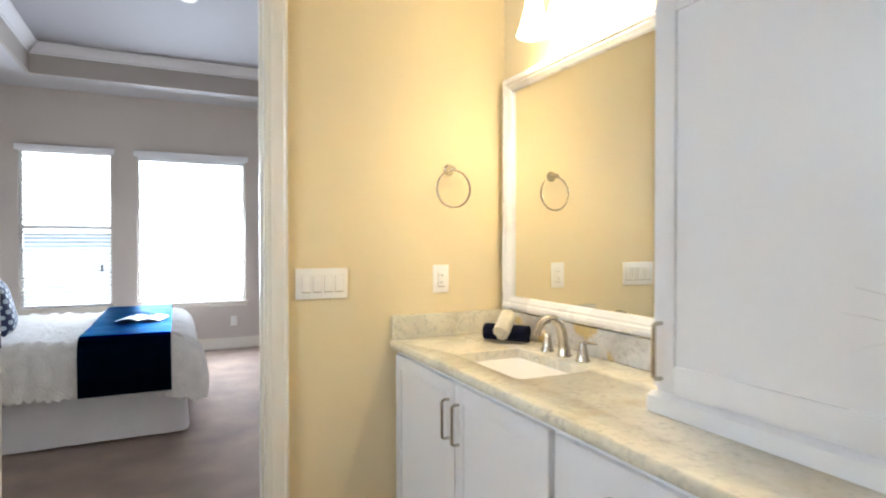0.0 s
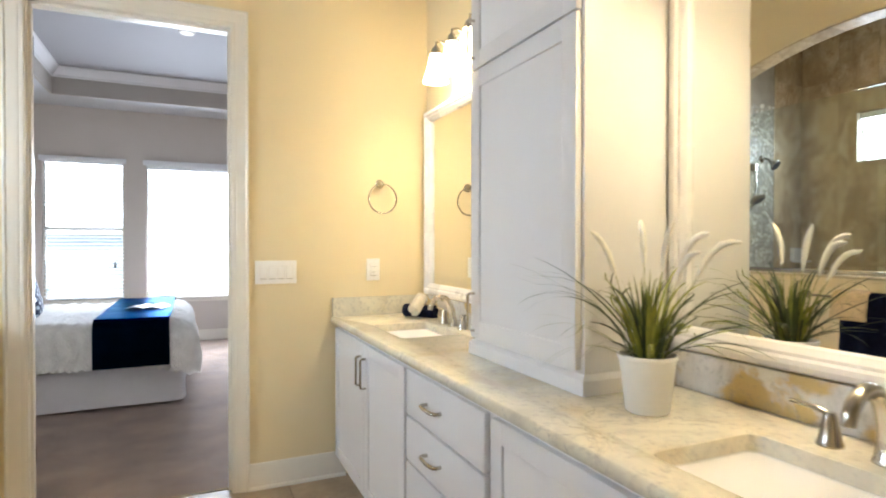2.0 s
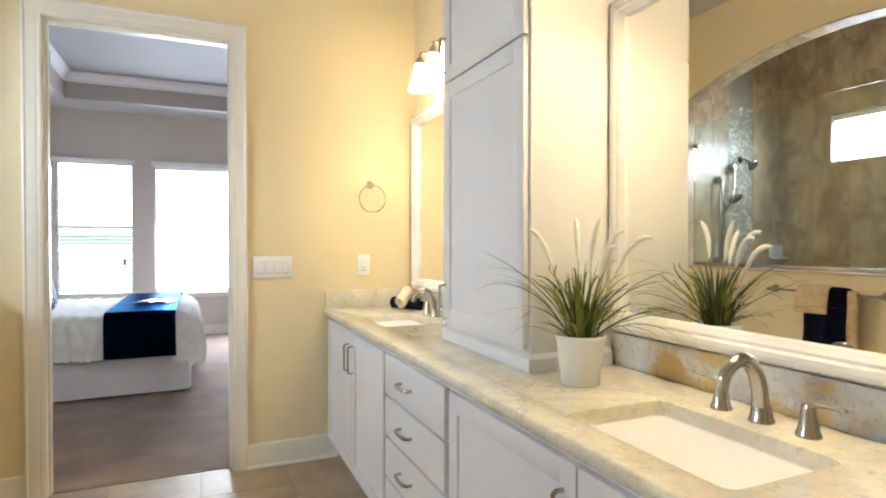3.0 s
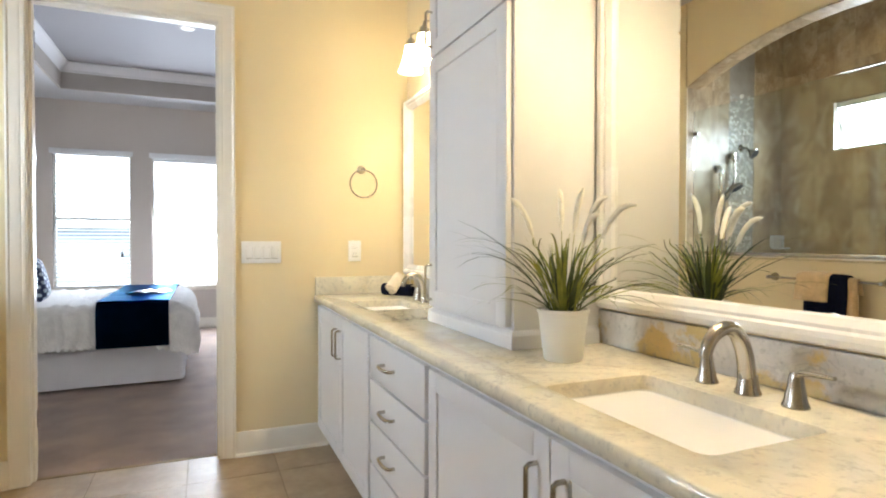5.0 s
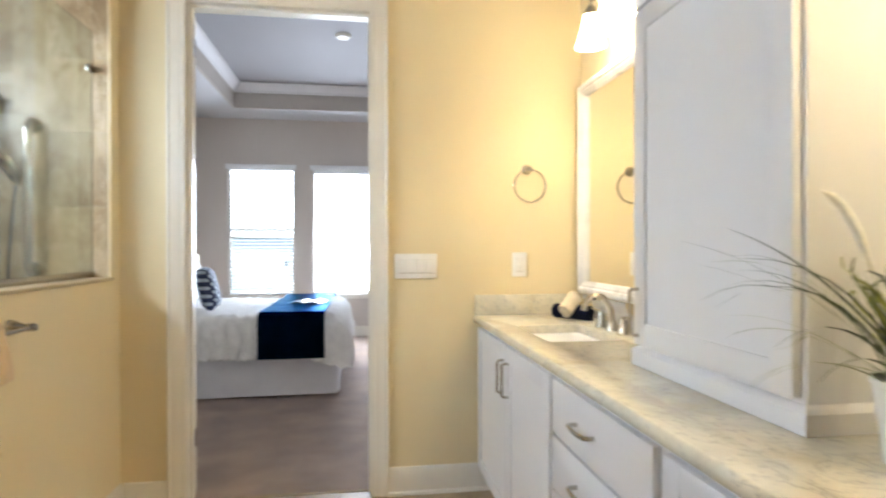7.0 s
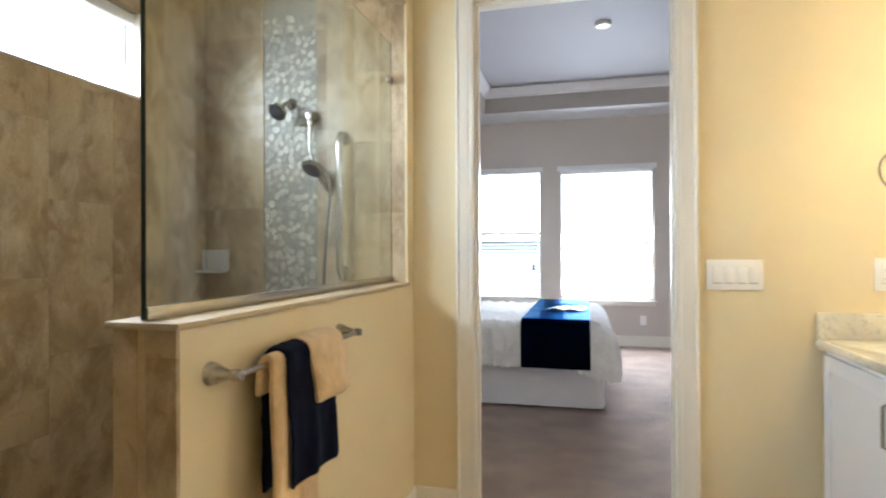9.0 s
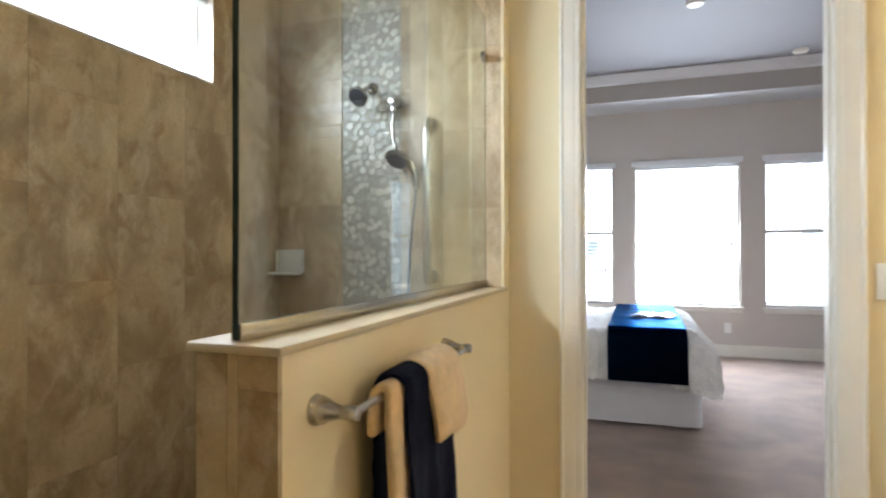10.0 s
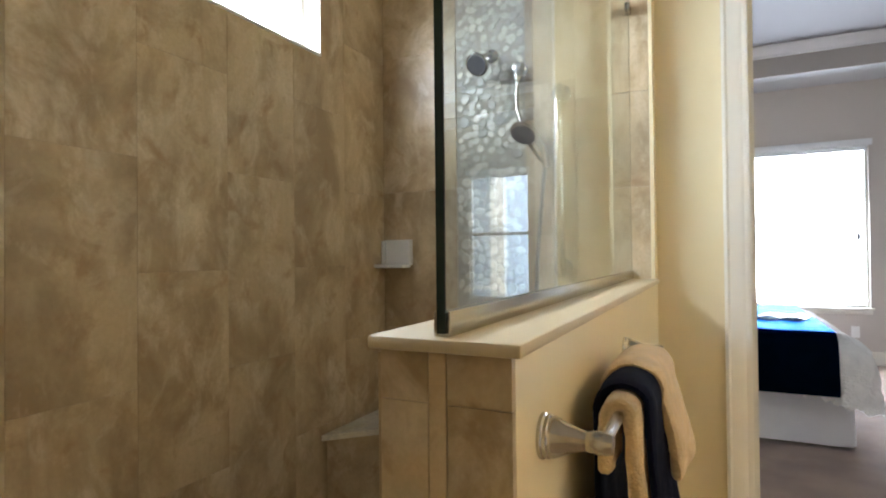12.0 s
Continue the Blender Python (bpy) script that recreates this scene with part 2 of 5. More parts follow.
M_SATIN.node_tree.nodes["Principled BSDF"].inputs["Specular Tint"].default_value = (0.02, 0.22, 0.37, 1)
M_QUILT = mat("white ruffled cotton", (0.88, 0.86, 0.82), 0.85, var=0.12, scale=14, grain=65, bump=1.0, sheen=0.2, dist=0.012)
M_SKIRT = mat("pale grey bed skirt cotton", (0.80, 0.79, 0.81), 0.85, var=0.06, scale=6, grain=200, bump=0.3)
M_LINEN = glow("lit cream lampshade", (1.0, 0.93, 0.80), 0.5)
M_BLIND = mat("white blind slat", (0.84, 0.85, 0.86), 0.4, var=0.02, scale=6, grain=60, bump=0.0)
M_SIDING = mat("blue grey siding", (0.36, 0.42, 0.48), 0.6, var=0.1, scale=3, grain=60, bump=0.2)
M_LAWN = mat("lawn", (0.10, 0.13, 0.05), 0.9, var=0.4, scale=4, grain=80, bump=0.8)
M_BLACKEDGE = mat("dark glass edge", (0.02, 0.035, 0.03), 0.12, var=0.1, scale=10, grain=50, bump=0.0)
M_MIRROR = mat("silvered mirror", (0.90, 0.91, 0.89), 0.02, 1.0, var=0.0, bump=0.0)
M_MIRROR.node_tree.nodes["Principled BSDF"].inputs["Roughness"].default_value = 0.0
for k in [k for k in M_MIRROR.node_tree.links if k.to_socket.name == "Roughness"]:
    M_MIRROR.node_tree.links.remove(k)
M_GLASS = glass("shower glass", 1.5, (0.87, 0.95, 0.93))
M_PANE = glass("window glass", 1.45)
M_SKYCARD = glow("bright sky haze", SKY, BACKDROP)
M_SHADE = glow("lit opal glass", LAMP, SHADE)


# ---- builders ----
def box(bm, x0, x1, y0, y1, z0, z1, bevel=0.0):
    r = bmesh.ops.create_cube(bm, size=1.0)
    vs = r["verts"]
    for v in vs:
        v.co = Vector(((x0 + x1) / 2 + v.co.x * (x1 - x0), (y0 + y1) / 2 + v.co.y * (y1 - y0), (z0 + z1) / 2 + v.co.z * (z1 - z0)))
    if bevel:
        es = list({e for v in vs for e in v.link_edges})
        bmesh.ops.bevel(bm, geom=es, offset=bevel, segments=2, affect="EDGES", profile=0.5)
    return bm


def boxes(*bs, bevel=0.0):
    bm = bmesh.new()
    for b in bs:
        box(bm, *b, bevel=bevel)
    return bm


def lathe(bm, profile, origin=(0, 0, 0), axis=(0, 0, 1), seg=24):
    """Turns a profile of (radius, height) about an axis through origin."""
    q = Vector((0, 0, 1)).rotation_difference(Vector(axis).normalized())
    rings = []
    for r, h in profile:
        rings.append([bm.verts.new(Vector(origin) + q @ Vector((r * math.cos(2 * math.pi * i / seg), r * math.sin(2 * math.pi * i / seg), h))) for i in range(seg)])
    for a, b in zip(rings, rings[1:]):
        for i in range(seg):
            bm.faces.new((a[i], a[(i + 1) % seg], b[(i + 1) % seg], b[i]))
    for ring, flip in ((rings[0], True), (rings[-1], False)):
        if (ring[0].co - ring[seg // 2].co).length > 1e-5:
            bm.faces.new(list(reversed(ring)) if flip else ring)
    return bm


def tube(bm, pts, radius, seg=12, closed=False, flat=1.0):
    """A tube along pts; radius a number or one for each point."""
    pts = [Vector(p) for p in pts]
    n = len(pts)
    rad = radius if isinstance(radius, (list, tuple)) else [radius] * n
    up = Vector((0, 0, 1))
    rings = []
    side = None
    for i, p in enumerate(pts):
        a = pts[(i - 1) % n] if closed else pts[max(i - 1, 0)]
        b = pts[(i + 1) % n] if closed else pts[min(i + 1, n - 1)]
        d = (b - a).normalized()
        if side is None:
            side = d.cross(up)
            if side.length < 0.05:
                side = d.cross(Vector((0, 1, 0)))
        side = (side - d * side.dot(d)).normalized()
        up2 = side.cross(d)
        rings.append([bm.verts.new(p + side * rad[i] * math.cos(2 * math.pi * k / seg) + up2 * rad[i] * flat * math.sin(2 * math.pi * k / seg)) for k in range(seg)])
    pairs = list(zip(rings, rings[1:])) + ([(rings[-1], rings[0])] if closed else [])
    for a, b in pairs:
        for k in range(seg):
            bm.faces.new((a[k], a[(k + 1) % seg], b[(k + 1) % seg], b[k]))
    if not closed:
        bm.faces.new(list(reversed(rings[0])))
        bm.faces.new(rings[-1])
    return bm


def sheet(bm, rows, thick=0.0):
    """A skin over rows of points, given a thickness along its normals."""
    g = [[bm.verts.new(p) for p in r] for r in rows]
    fs = []
    for a, b in zip(g, g[1:]):
        for i in range(len(a) - 1):
            fs.append(bm.faces.new((a[i], a[i + 1], b[i + 1], b[i])))
    if thick:
        bmesh.ops.recalc_face_normals(bm, faces=fs)
        bmesh.ops.solidify(bm, geom=fs, thickness=thick)
    return bm


def mesh(name, bm, material, smooth=None):
    bmesh.ops.recalc_face_normals(bm, faces=bm.faces)
    me = bpy.data.meshes.new(name)
    bm.to_mesh(me)
    bm.free()
    me.materials.append(material)
    if smooth is not None:
        me.shade_smooth()
        me.set_sharp_from_angle(angle=radians(smooth))
    return me


def part(name, bm, material, parent, label="", smooth=40):
    ob = new(name, mesh(name, bm, material, smooth))
    ob.parent = parent
    base = parent
    m = Matrix.Identity(4)
    while base is not None:
        m = base.matrix_basis @ m
        base = base.parent if base.parent is None else None
    ob.matrix_parent_inverse = m.inverted() if parent.parent is None else Matrix.Identity(4)
    if parent.parent is not None:
        ob.matrix_parent_inverse = Matrix.Identity(4)
    return tagged(ob, label)


def thing(name, at, label, category, group="", kind=""):
    ob = new(name)
    ob.matrix_basis = Matrix.Translation(at)
    ob.empty_display_size = 0.05
    return tagged(ob, label, category, group, kind)


def solid(name, bm, material, label="", category="", kind="", group="", smooth=40):
    return tagged(new(name, mesh(name, bm, material, smooth)), label, category, group, kind)


def wall(name, axis, a0, a1, u0, u1, z0, z1, material, holes=(), label=""):
    """A wall between a0 and a1 across, u0 to u1 along, with holes (u0, u1, z0, z1) through it."""
    us = sorted({u0, u1, *[h[0] for h in holes], *[h[1] for h in holes]})
    zs = sorted({z0, z1, *[h[2] for h in holes], *[h[3] for h in holes]})
    us, zs = [u for u in us if u0 <= u <= u1], [z for z in zs if z0 <= z <= z1]

    def full(i, j):
        if not (0 <= i < len(us) - 1 and 0 <= j < len(zs) - 1):
            return False
        cu, cz = (us[i] + us[i + 1]) / 2, (zs[j] + zs[j + 1]) / 2
        return not any(h[0] < cu < h[1] and h[2] < cz < h[3] for h in holes)

    bm = bmesh.new()
    cache = {}

    def v(a, u, z):
        key = (a, u, z)
        if key not in cache:
            cache[key] = bm.verts.new((a, u, z) if axis == "x" else (u, a, z))
        return cache[key]

    for i in range(len(us) - 1):
        for j in range(len(zs) - 1):
            if not full(i, j):
                continue
            ua, ub, za, zb = us[i], us[i + 1], zs[j], zs[j + 1]
            for a in (a0, a1):
                bm.faces.new((v(a, ua, za), v(a, ub, za), v(a, ub, zb), v(a, ua, zb)))
            for ni, nj, e in ((i - 1, j, ((ua, za), (ua, zb))), (i + 1, j, ((ub, za), (ub, zb))), (i, j - 1, ((ua, za), (ub, za))), (i, j + 1, ((ua, zb), (ub, zb)))):
                if not full(ni, nj):
                    (p, q), (r, s) = e
                    bm.faces.new((v(a0, p, q), v(a0, r, s), v(a1, r, s), v(a1, p, q)))
    return solid(name, bm, material, label, kind="structure", smooth=None)


# ---- plan ----
DW, DWB = 2.30, 2.42            # door wall, bath face and bedroom face
EW = 1.890                      # vanity wall
HX0, HX1 = -0.545, -0.388       # half wall
FX = -1.475                    # far shower wall
TOP = 0.895                     # counter top
BN, BW, BE = 7.40, -1.50, 4.2   # bedroom far, left, right
CEIL, SOFF, TRAY = 3.05, 3.0, 3.30

wall("wall_north", "y", DW, DWB, HX1, EW, 0, CEIL, M_WALL, [(-0.103, 0.80, 0, 2.44)], "pale yellow painted bathroom wall with the bedroom doorway")
wall("wall_east", "x", EW, EW + 0.12, -2.6, DWB, 0, CEIL, M_WALL, (), "pale yellow painted wall behind the vanity")
wall("wall_south", "y", -2.72, -2.6, HX1, EW + 0.12, 0, CEIL, M_WALL, (), "pale yellow painted bathroom wall")
wall("wall_shower_end", "y", 2.2185, DWB, FX - 0.12, HX1 - 0.0125, 0, CEIL, M_GROUT, (), "stone tiled shower end wall with a pebble strip")
SWIN = (0.50, 1.786, 1.922, 2.30)
shower_wall = wall("wall_shower_far", "x", FX - 0.14, FX - 0.0016, -0.6, 2.2185, 0, CEIL, M_GROUT, [SWIN], "brown stone tiled shower wall with a high window")
wall("wall_shower_south", "y", -0.72, -0.6, FX - 0.14, HX1, 0, CEIL, M_TILE, (), "brown tiled shower wall")
end_wall = bpy.data.objects["wall_shower_end"]

# arched wall between bathroom and shower
ARC_Y0, ARC_Y1, SPRING, APEX = 0.10, 2.208, 2.41, 2.635
bm = bmesh.new()
N = 28
half = (ARC_Y1 - ARC_Y0) / 2
rise = APEX - SPRING
R = (half * half + rise * rise) / (2 * rise)
prev = None
for i in range(N + 1):
    y = ARC_Y0 + (ARC_Y1 - ARC_Y0) * i / N
    z = APEX - R + math.sqrt(R * R - (y - (ARC_Y0 + half)) ** 2)
    row = [bm.verts.new(p) for p in ((HX0, y, z), (HX1, y, z), (HX1, y, CEIL), (HX0, y, CEIL))]
    if prev:
        for k in range(4):
            bm.faces.new((prev[k], prev[(k + 1) % 4], row[(k + 1) % 4], row[k]))
    else:
        bm.faces.new(row)
    prev = row
bm.faces.new(prev)
box(bm, HX0, HX1, -2.6, ARC_Y0, 0, CEIL)
box(bm, HX1 - 0.012, HX1, ARC_Y1, DW, 0, SPRING)
box(bm, HX0, HX1, ARC_Y1 + 0.010, DW, SPRING, CEIL)
solid("wall_west", bm, M_WALL, "pale yellow wall with a wide arched shower opening", kind="structure", smooth=20)
half_wall = solid("half_wall", boxes((HX0, HX1, 0.712, 2.2075, 0, 1.096)), M_WALL, "low yellow painted wall beside the shower with a tiled end", kind="structure", smooth=None)
solid("half_wall_cap", boxes((HX0 - 0.010, HX1 + 0.014, 0.689, 2.2065, 1.0965, 1.112), bevel=0.0045), M_CAP, "cream stone cap on the half wall", kind="structure")

bath_floor = solid("floor", boxes((FX - 0.14, EW, -2.6, DWB - 0.045, -0.06, -0.004)), M_GROUT, "beige tiled bathroom floor", kind="structure", smooth=None)
solid("ceiling", boxes((FX - 0.14, EW + 0.12, -2.72, DWB, CEIL, CEIL + 0.1)), M_CEIL, "white painted bathroom ceiling", kind="structure", smooth=None)

# bedroom shell
WIN = [(-1.05, -0.18), (0.07, 1.262), (1.52, 2.39)]
WZ0, WZ1 = 0.60, 2.36
wall("wall_bedroom_north", "y", BN, BN + 0.15, BW, BE, 0, SOFF + 0.05, M_BEDWALL, [(a, b, WZ0, WZ1) for a, b in WIN], "greige bedroom wall with three windows")
wall("wall_bedroom_west", "x", BW - 0.12, BW, DWB, BN + 0.15, 0, SOFF + 0.05, M_BEDWALL, (), "greige bedroom wall behind the bed")
wall("wall_bedroom_east", "x", BE, BE + 0.12, DWB, BN + 0.15, 0, SOFF + 0.05, M_BEDWALL, (), "greige bedroom wall")
wall("wall_bedroom_south", "y", DWB + 0.002, DWB + 0.012, BW, BE, 0, SOFF + 0.05, M_BEDWALL, [(-0.103, 0.80, 0, 2.44)], "greige bedroom side of the doorway wall")
solid("wall_bedroom_corner", boxes((EW + 0.12, BE, DWB - 0.1, DWB + 0.001, 0, SOFF)), M_BEDWALL, "greige bedroom wall", kind="structure", smooth=None)
solid("carpet", boxes((BW, BE, DWB - 0.045, BN, -0.05, 0.006)), M_CARPET, "beige cut pile bedroom carpet", kind="structure", smooth=None)
TX0, TX1, TY0, TY1 = -0.83, 3.55, 3.05, 6.78
bm = boxes((BW, TX0, DWB, BN, SOFF, SOFF + 0.08), (TX1, BE, DWB, BN, SOFF, SOFF + 0.08), (TX0, TX1, DWB, TY0, SOFF, SOFF + 0.08), (TX0, TX1, TY1, BN, SOFF, SOFF + 0.08))
solid("ceiling_soffit", bm, M_CEIL, "white soffit round the bedroom tray ceiling", kind="structure", smooth=None)
bm = boxes((TX0 - 0.02, TX0 + 0.003, TY0, TY1, SOFF - 0.002, TRAY), (TX1 - 0.003, TX1 + 0.02, TY0, TY1, SOFF - 0.002, TRAY), (TX0 + 0.003, TX1 - 0.003, TY1 - 0.003, TY1 + 0.02, SOFF - 0.002, TRAY), (TX0 + 0.003, TX1 - 0.003, TY0 - 0.02, TY0 + 0.003, SOFF - 0.002, TRAY))
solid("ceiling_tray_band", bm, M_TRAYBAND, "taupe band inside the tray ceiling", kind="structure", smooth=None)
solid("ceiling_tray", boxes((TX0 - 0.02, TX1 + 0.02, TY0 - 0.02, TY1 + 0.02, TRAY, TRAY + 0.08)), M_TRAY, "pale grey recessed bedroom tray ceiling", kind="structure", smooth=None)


def moulding(bm, profile, a, b, out, mitre0=0.0, mitre1=0.0):
    """A strip from a to b with a profile of (out, up)."""
    a, b, out = Vector(a), Vector(b), Vector(out)
    d = (b - a).normalized()
    r0 = [bm.verts.new(a + out * o + Vector((0, 0, u)) + d * mitre0 * o) for o, u in profile]
    r1 = [bm.verts.new(b + out * o + Vector((0, 0, u)) - d * mitre1 * o) for o, u in profile]
    n = len(profile)
    for i in range(n):
        bm.faces.new((r0[i], r0[(i + 1) % n], r1[(i + 1) % n], r1[i]))
    bm.faces.new(r0)
    bm.faces.new(list(reversed(r1)))


CROWN = [(0.0035, 0), (0.0035, -0.11), (0.015, -0.105), (0.02, -0.085), (0.06, -0.045), (0.075, -0.02), (0.09, -0.015), (0.09, 0)]
bm = bmesh.new()
zc = TRAY - 0.001
moulding(bm, CROWN, (TX0, TY1, zc), (TX1, TY1, zc), (0, -1, 0), 1, 1)
moulding(bm, CROWN, (TX0, TY0, zc), (TX0, TY1, zc), (1, 0, 0), 1, 1)
moulding(bm, CROWN, (TX1, TY0, zc), (TX1, TY1, zc), (-1, 0, 0), 1, 1)
moulding(bm, CROWN, (TX0, TY0, zc), (TX1, TY0, zc), (0, 1, 0), 1, 1)
solid("crown_moulding", bm, M_CAB, "white crown moulding round the tray ceiling", kind="structure", smooth=30)

BASE = [(0, 0), (0.014, 0), (0.014, 0.105), (0.011, 0.115), (0.011, 0.122), (0.006, 0.135), (0, 0.137)]
SHOE = [(0.0145, 0), (0.026, 0), (0.024, 0.012), (0.0145, 0.018)]
for a, b, out in (((0.868, DW - 0.001, 0), (1.385, DW - 0.001, 0), (0, -1, 0)), ((HX1 + 0.016, DW - 0.001, 0), (-0.176, DW - 0.001, 0), (0, -1, 0)),
                  ((HX1 + 0.001, 0.713, 0), (HX1 + 0.001, DW - 0.002, 0), (1, 0, 0)), ((BW, BN - 0.001, 0.006), (BE, BN - 0.001, 0.006), (0, -1, 0)),
                  ((BW + 0.001, DWB, 0.006), (BW + 0.001, BN - 0.016, 0.006), (1, 0, 0)), ((HX1 + 0.001, -2.6, 0), (HX1 + 0.001, 0.1, 0), (1, 0, 0))):
    bm = bmesh.new()
    moulding(bm, BASE, a, b, out)
    moulding(bm, SHOE, a, b, out)
    solid("baseboard", bm, M_TRIM, "white painted baseboard with a shoe moulding", kind="structure", smooth=30)

# door casing, jamb and open leaf
DX0, DX1, DZ = -0.088, 0.785, 2.425
bm = boxes((-0.1028, DX0, DW - 0.004, DWB + 0.016, 0, DZ), (DX1, 0.7998, DW - 0.004, DWB + 0.016, 0, DZ), (-0.1028, 0.7998, DW - 0.004, DWB + 0.016, DZ, 2.4398),
           (DX0, DX0 + 0.012, DW + 0.04, DW + 0.075, 0, DZ - 0.012), (DX1 - 0.012, DX1, DW + 0.04, DW + 0.075, 0, DZ - 0.012), (DX0, DX1, DW + 0.04, DW + 0.075, DZ - 0.012, DZ))
solid("door_jamb", bm, M_TRIM, "white painted door jamb and stop", kind="structure", smooth=None)


def casing(yw, s):
    """Door casing on the face at yw, standing out by s."""
    prof = [(0, 0), (0.081, 0), (0.081, 0.020), (0.071, 0.022), (0.064, 0.017), (0.030, 0.015), (0.018, 0.011), (0.010, 0.012), (0, 0.009)]
    bm = bmesh.new()
    x0, x1, zt = DX0 - 0.006, DX1 + 0.006, DZ + 0.006
    corners = [((x0, 0), (-1, 0)), ((x0, zt), (-1, 1)), ((x1, zt), (1, 1)), ((x1, 0), (1, 0))]
    rings = [[bm.verts.new((cx + ox * w, yw + s * t, cz + oz * w)) for w, t in prof] for (cx, cz), (ox, oz) in corners]
    for a, b in zip(rings, rings[1:]):
        for i in range(len(prof)):
            bm.faces.new((a[i], a[(i + 1) % len(prof)], b[(i + 1) % len(prof)], b[i]))
    bm.faces.new(rings[0])
    bm.faces.new(list(reversed(rings[-1])))
    return bm


solid("door_casing", casing(DW - 0.0005, -1), M_TRIM, "white moulded door casing in the bathroom", kind="structure", smooth=25)
solid("door_casing", casing(DWB + 0.0165, 1), M_TRIM, "white moulded door casing in the bedroom", kind="structure", smooth=25)
solid("threshold", boxes((DX0, DX1, DWB - 0.062, DWB - 0.040, -0.003, 0.004), bevel=0.002), M_FTILE, "thin stone edge between tile and carpet", kind="structure")

door = thing("door", (DX0 - 0.01, DWB + 0.05, 0.006), "white panelled door swung wide open into the bedroom", "door")
t = radians(172)
leaf_m = Matrix.Translation((DX0 - 0.012, DWB + 0.048, 0)) @ Matrix.Rotation(t, 4, "Z")
bm = boxes((0.0, 0.84, -0.0175, 0.0175, 0.015, DZ - 0.005), bevel=0.002)
for z0, z1 in ((0.22, 1.0), (1.15, DZ - 0.15)):
    for sy in (-0.0175, 0.0175):
        box(bm, 0.13, 0.71, sy - 0.004, sy + 0.004, z0, z1, bevel=0.003)
bmesh.ops.transform(bm, matrix=leaf_m, verts=bm.verts)
part("leaf", bm, M_TRIM, door)
for hz in (0.25, 0.95, 1.60, 2.20):
    bm = bmesh.new()
    lathe(bm, [(0.006, 0), (0.006, 0.09)], (DX0 - 0.004, DWB + 0.022, hz), seg=10)
    box(bm, DX0 + 0.0005, DX0 + 0.003, DWB - 0.028, DWB + 0.014, hz, hz + 0.09)
    part("hinge", bm, M_NICKEL, door, "brushed nickel hinge")


# ---- windows ----
def window(k, x0, x1, sash, slats):
    w = thing("window_%d" % k, ((x0 + x1) / 2, BN, WZ0), "white framed window flooded with daylight" + (" behind open blinds" if slats else ""), "window", "bedroom windows", "structure")
    f = 0.024
    ya, yb = BN + 0.06, BN + 0.12
    part("window_frame", boxes((x0, x0 + f, ya, yb, WZ0, WZ1), (x1 - f, x1, ya, yb, WZ0, WZ1), (x0 + f, x1 - f, ya, yb, WZ0, WZ0 + f), (x0 + f, x1 - f, ya, yb, WZ1 - f, WZ1), bevel=0.003), M_TRIM, w)
    zm = 1.49
    if sash:
        part("meeting_rail", boxes((x0 + f, x1 - f, ya + 0.005, yb - 0.015, zm - 0.022, zm + 0.022), bevel=0.003), M_TRIM, w)
    for z0, z1 in (((WZ0 + f, zm - 0.022), (zm + 0.022, WZ1 - f)) if sash else ((WZ0 + f, WZ1 - f),)):
        g = part("pane", boxes((x0 + f, x1 - f, BN + 0.085, BN + 0.089, z0, z1)), M_PANE, w, smooth=None)
        g.visible_shadow = False
    part("window_sill", boxes((x0 - 0.03, x1 + 0.03, BN - 0.035, BN + 0.059, WZ0 - 0.022, WZ0 - 0.001), bevel=0.005), M_TRIM, w)
    part("apron", boxes((x0 - 0.015, x1 + 0.015, BN - 0.014, BN - 0.001, WZ0 - 0.07, WZ0 - 0.023), bevel=0.003), M_TRIM, w)
    b = thing("window_blind", ((x0 + x1) / 2, BN + 0.03, WZ1), "white slatted window blind " + ("lowered with open slats" if slats else "drawn up to its headrail"), "blind", "bedroom blinds")
    part("valance", boxes((x0 - 0.03, x1 + 0.03, BN - 0.032, BN - 0.0125, WZ1 - 0.045, WZ1 + 0.022), bevel=0.004), M_BLIND, b)
    part("headrail", boxes((x0 + 0.004, x1 - 0.004, BN - 0.012, BN + 0.05, WZ1 - 0.058, WZ1 - 0.001), bevel=0.004), M_BLIND, b)
    if slats:
        z = WZ0 + 0.05
        while z < WZ1 - 0.08:
            bm = bmesh.new()
            sheet(bm, [[(x0 + 0.01, BN + 0.028 + u, z + 0.003 - 40 * u * u * 0.05 + u * 0.25), (x1 - 0.01, BN + 0.028 + u, z + 0.003 - 40 * u * u * 0.05 + u * 0.25)] for u in (-0.024, -0.008, 0.008, 0.024)], 0.0025)
            part("slat", bm, M_BLIND, b)
            z += 0.046
        part("bottom_rail", boxes((x0 + 0.008, x1 - 0.008, BN + 0.004, BN + 0.052, WZ0 + 0.004, WZ0 + 0.022), bevel=0.004), M_BLIND, b)
    else:
        for i in range(6):
            part("slat", boxes((x0 + 0.01, x1 - 0.01, BN + 0.004, BN + 0.052, WZ1 - 0.063 - i * 0.0045 - 0.003, WZ1 - 0.063 - i * 0.0045)), M_BLIND, b)
    tx = x1 - 0.10
    tz = 1.05 if slats else 1.38
    bm = bmesh.new()
    tube(bm, [(tx, BN - 0.018, WZ1 - 0.03), (tx, BN - 0.018, tz)], 0.0012, 6)
    part("cord", bm, M_BLIND, b)
    bm = bmesh.new()
    lathe(bm, [(0.005, 0.085), (0.013, 0.06), (0.017, 0.0), (0.0, -0.004)], (tx, BN - 0.018, tz - 0.06), seg=10)
    part("tassel", bm, M_DARK, b, "dark cord tassel")


window(1, *WIN[0], True, True)
window(2, *WIN[1], False, False)
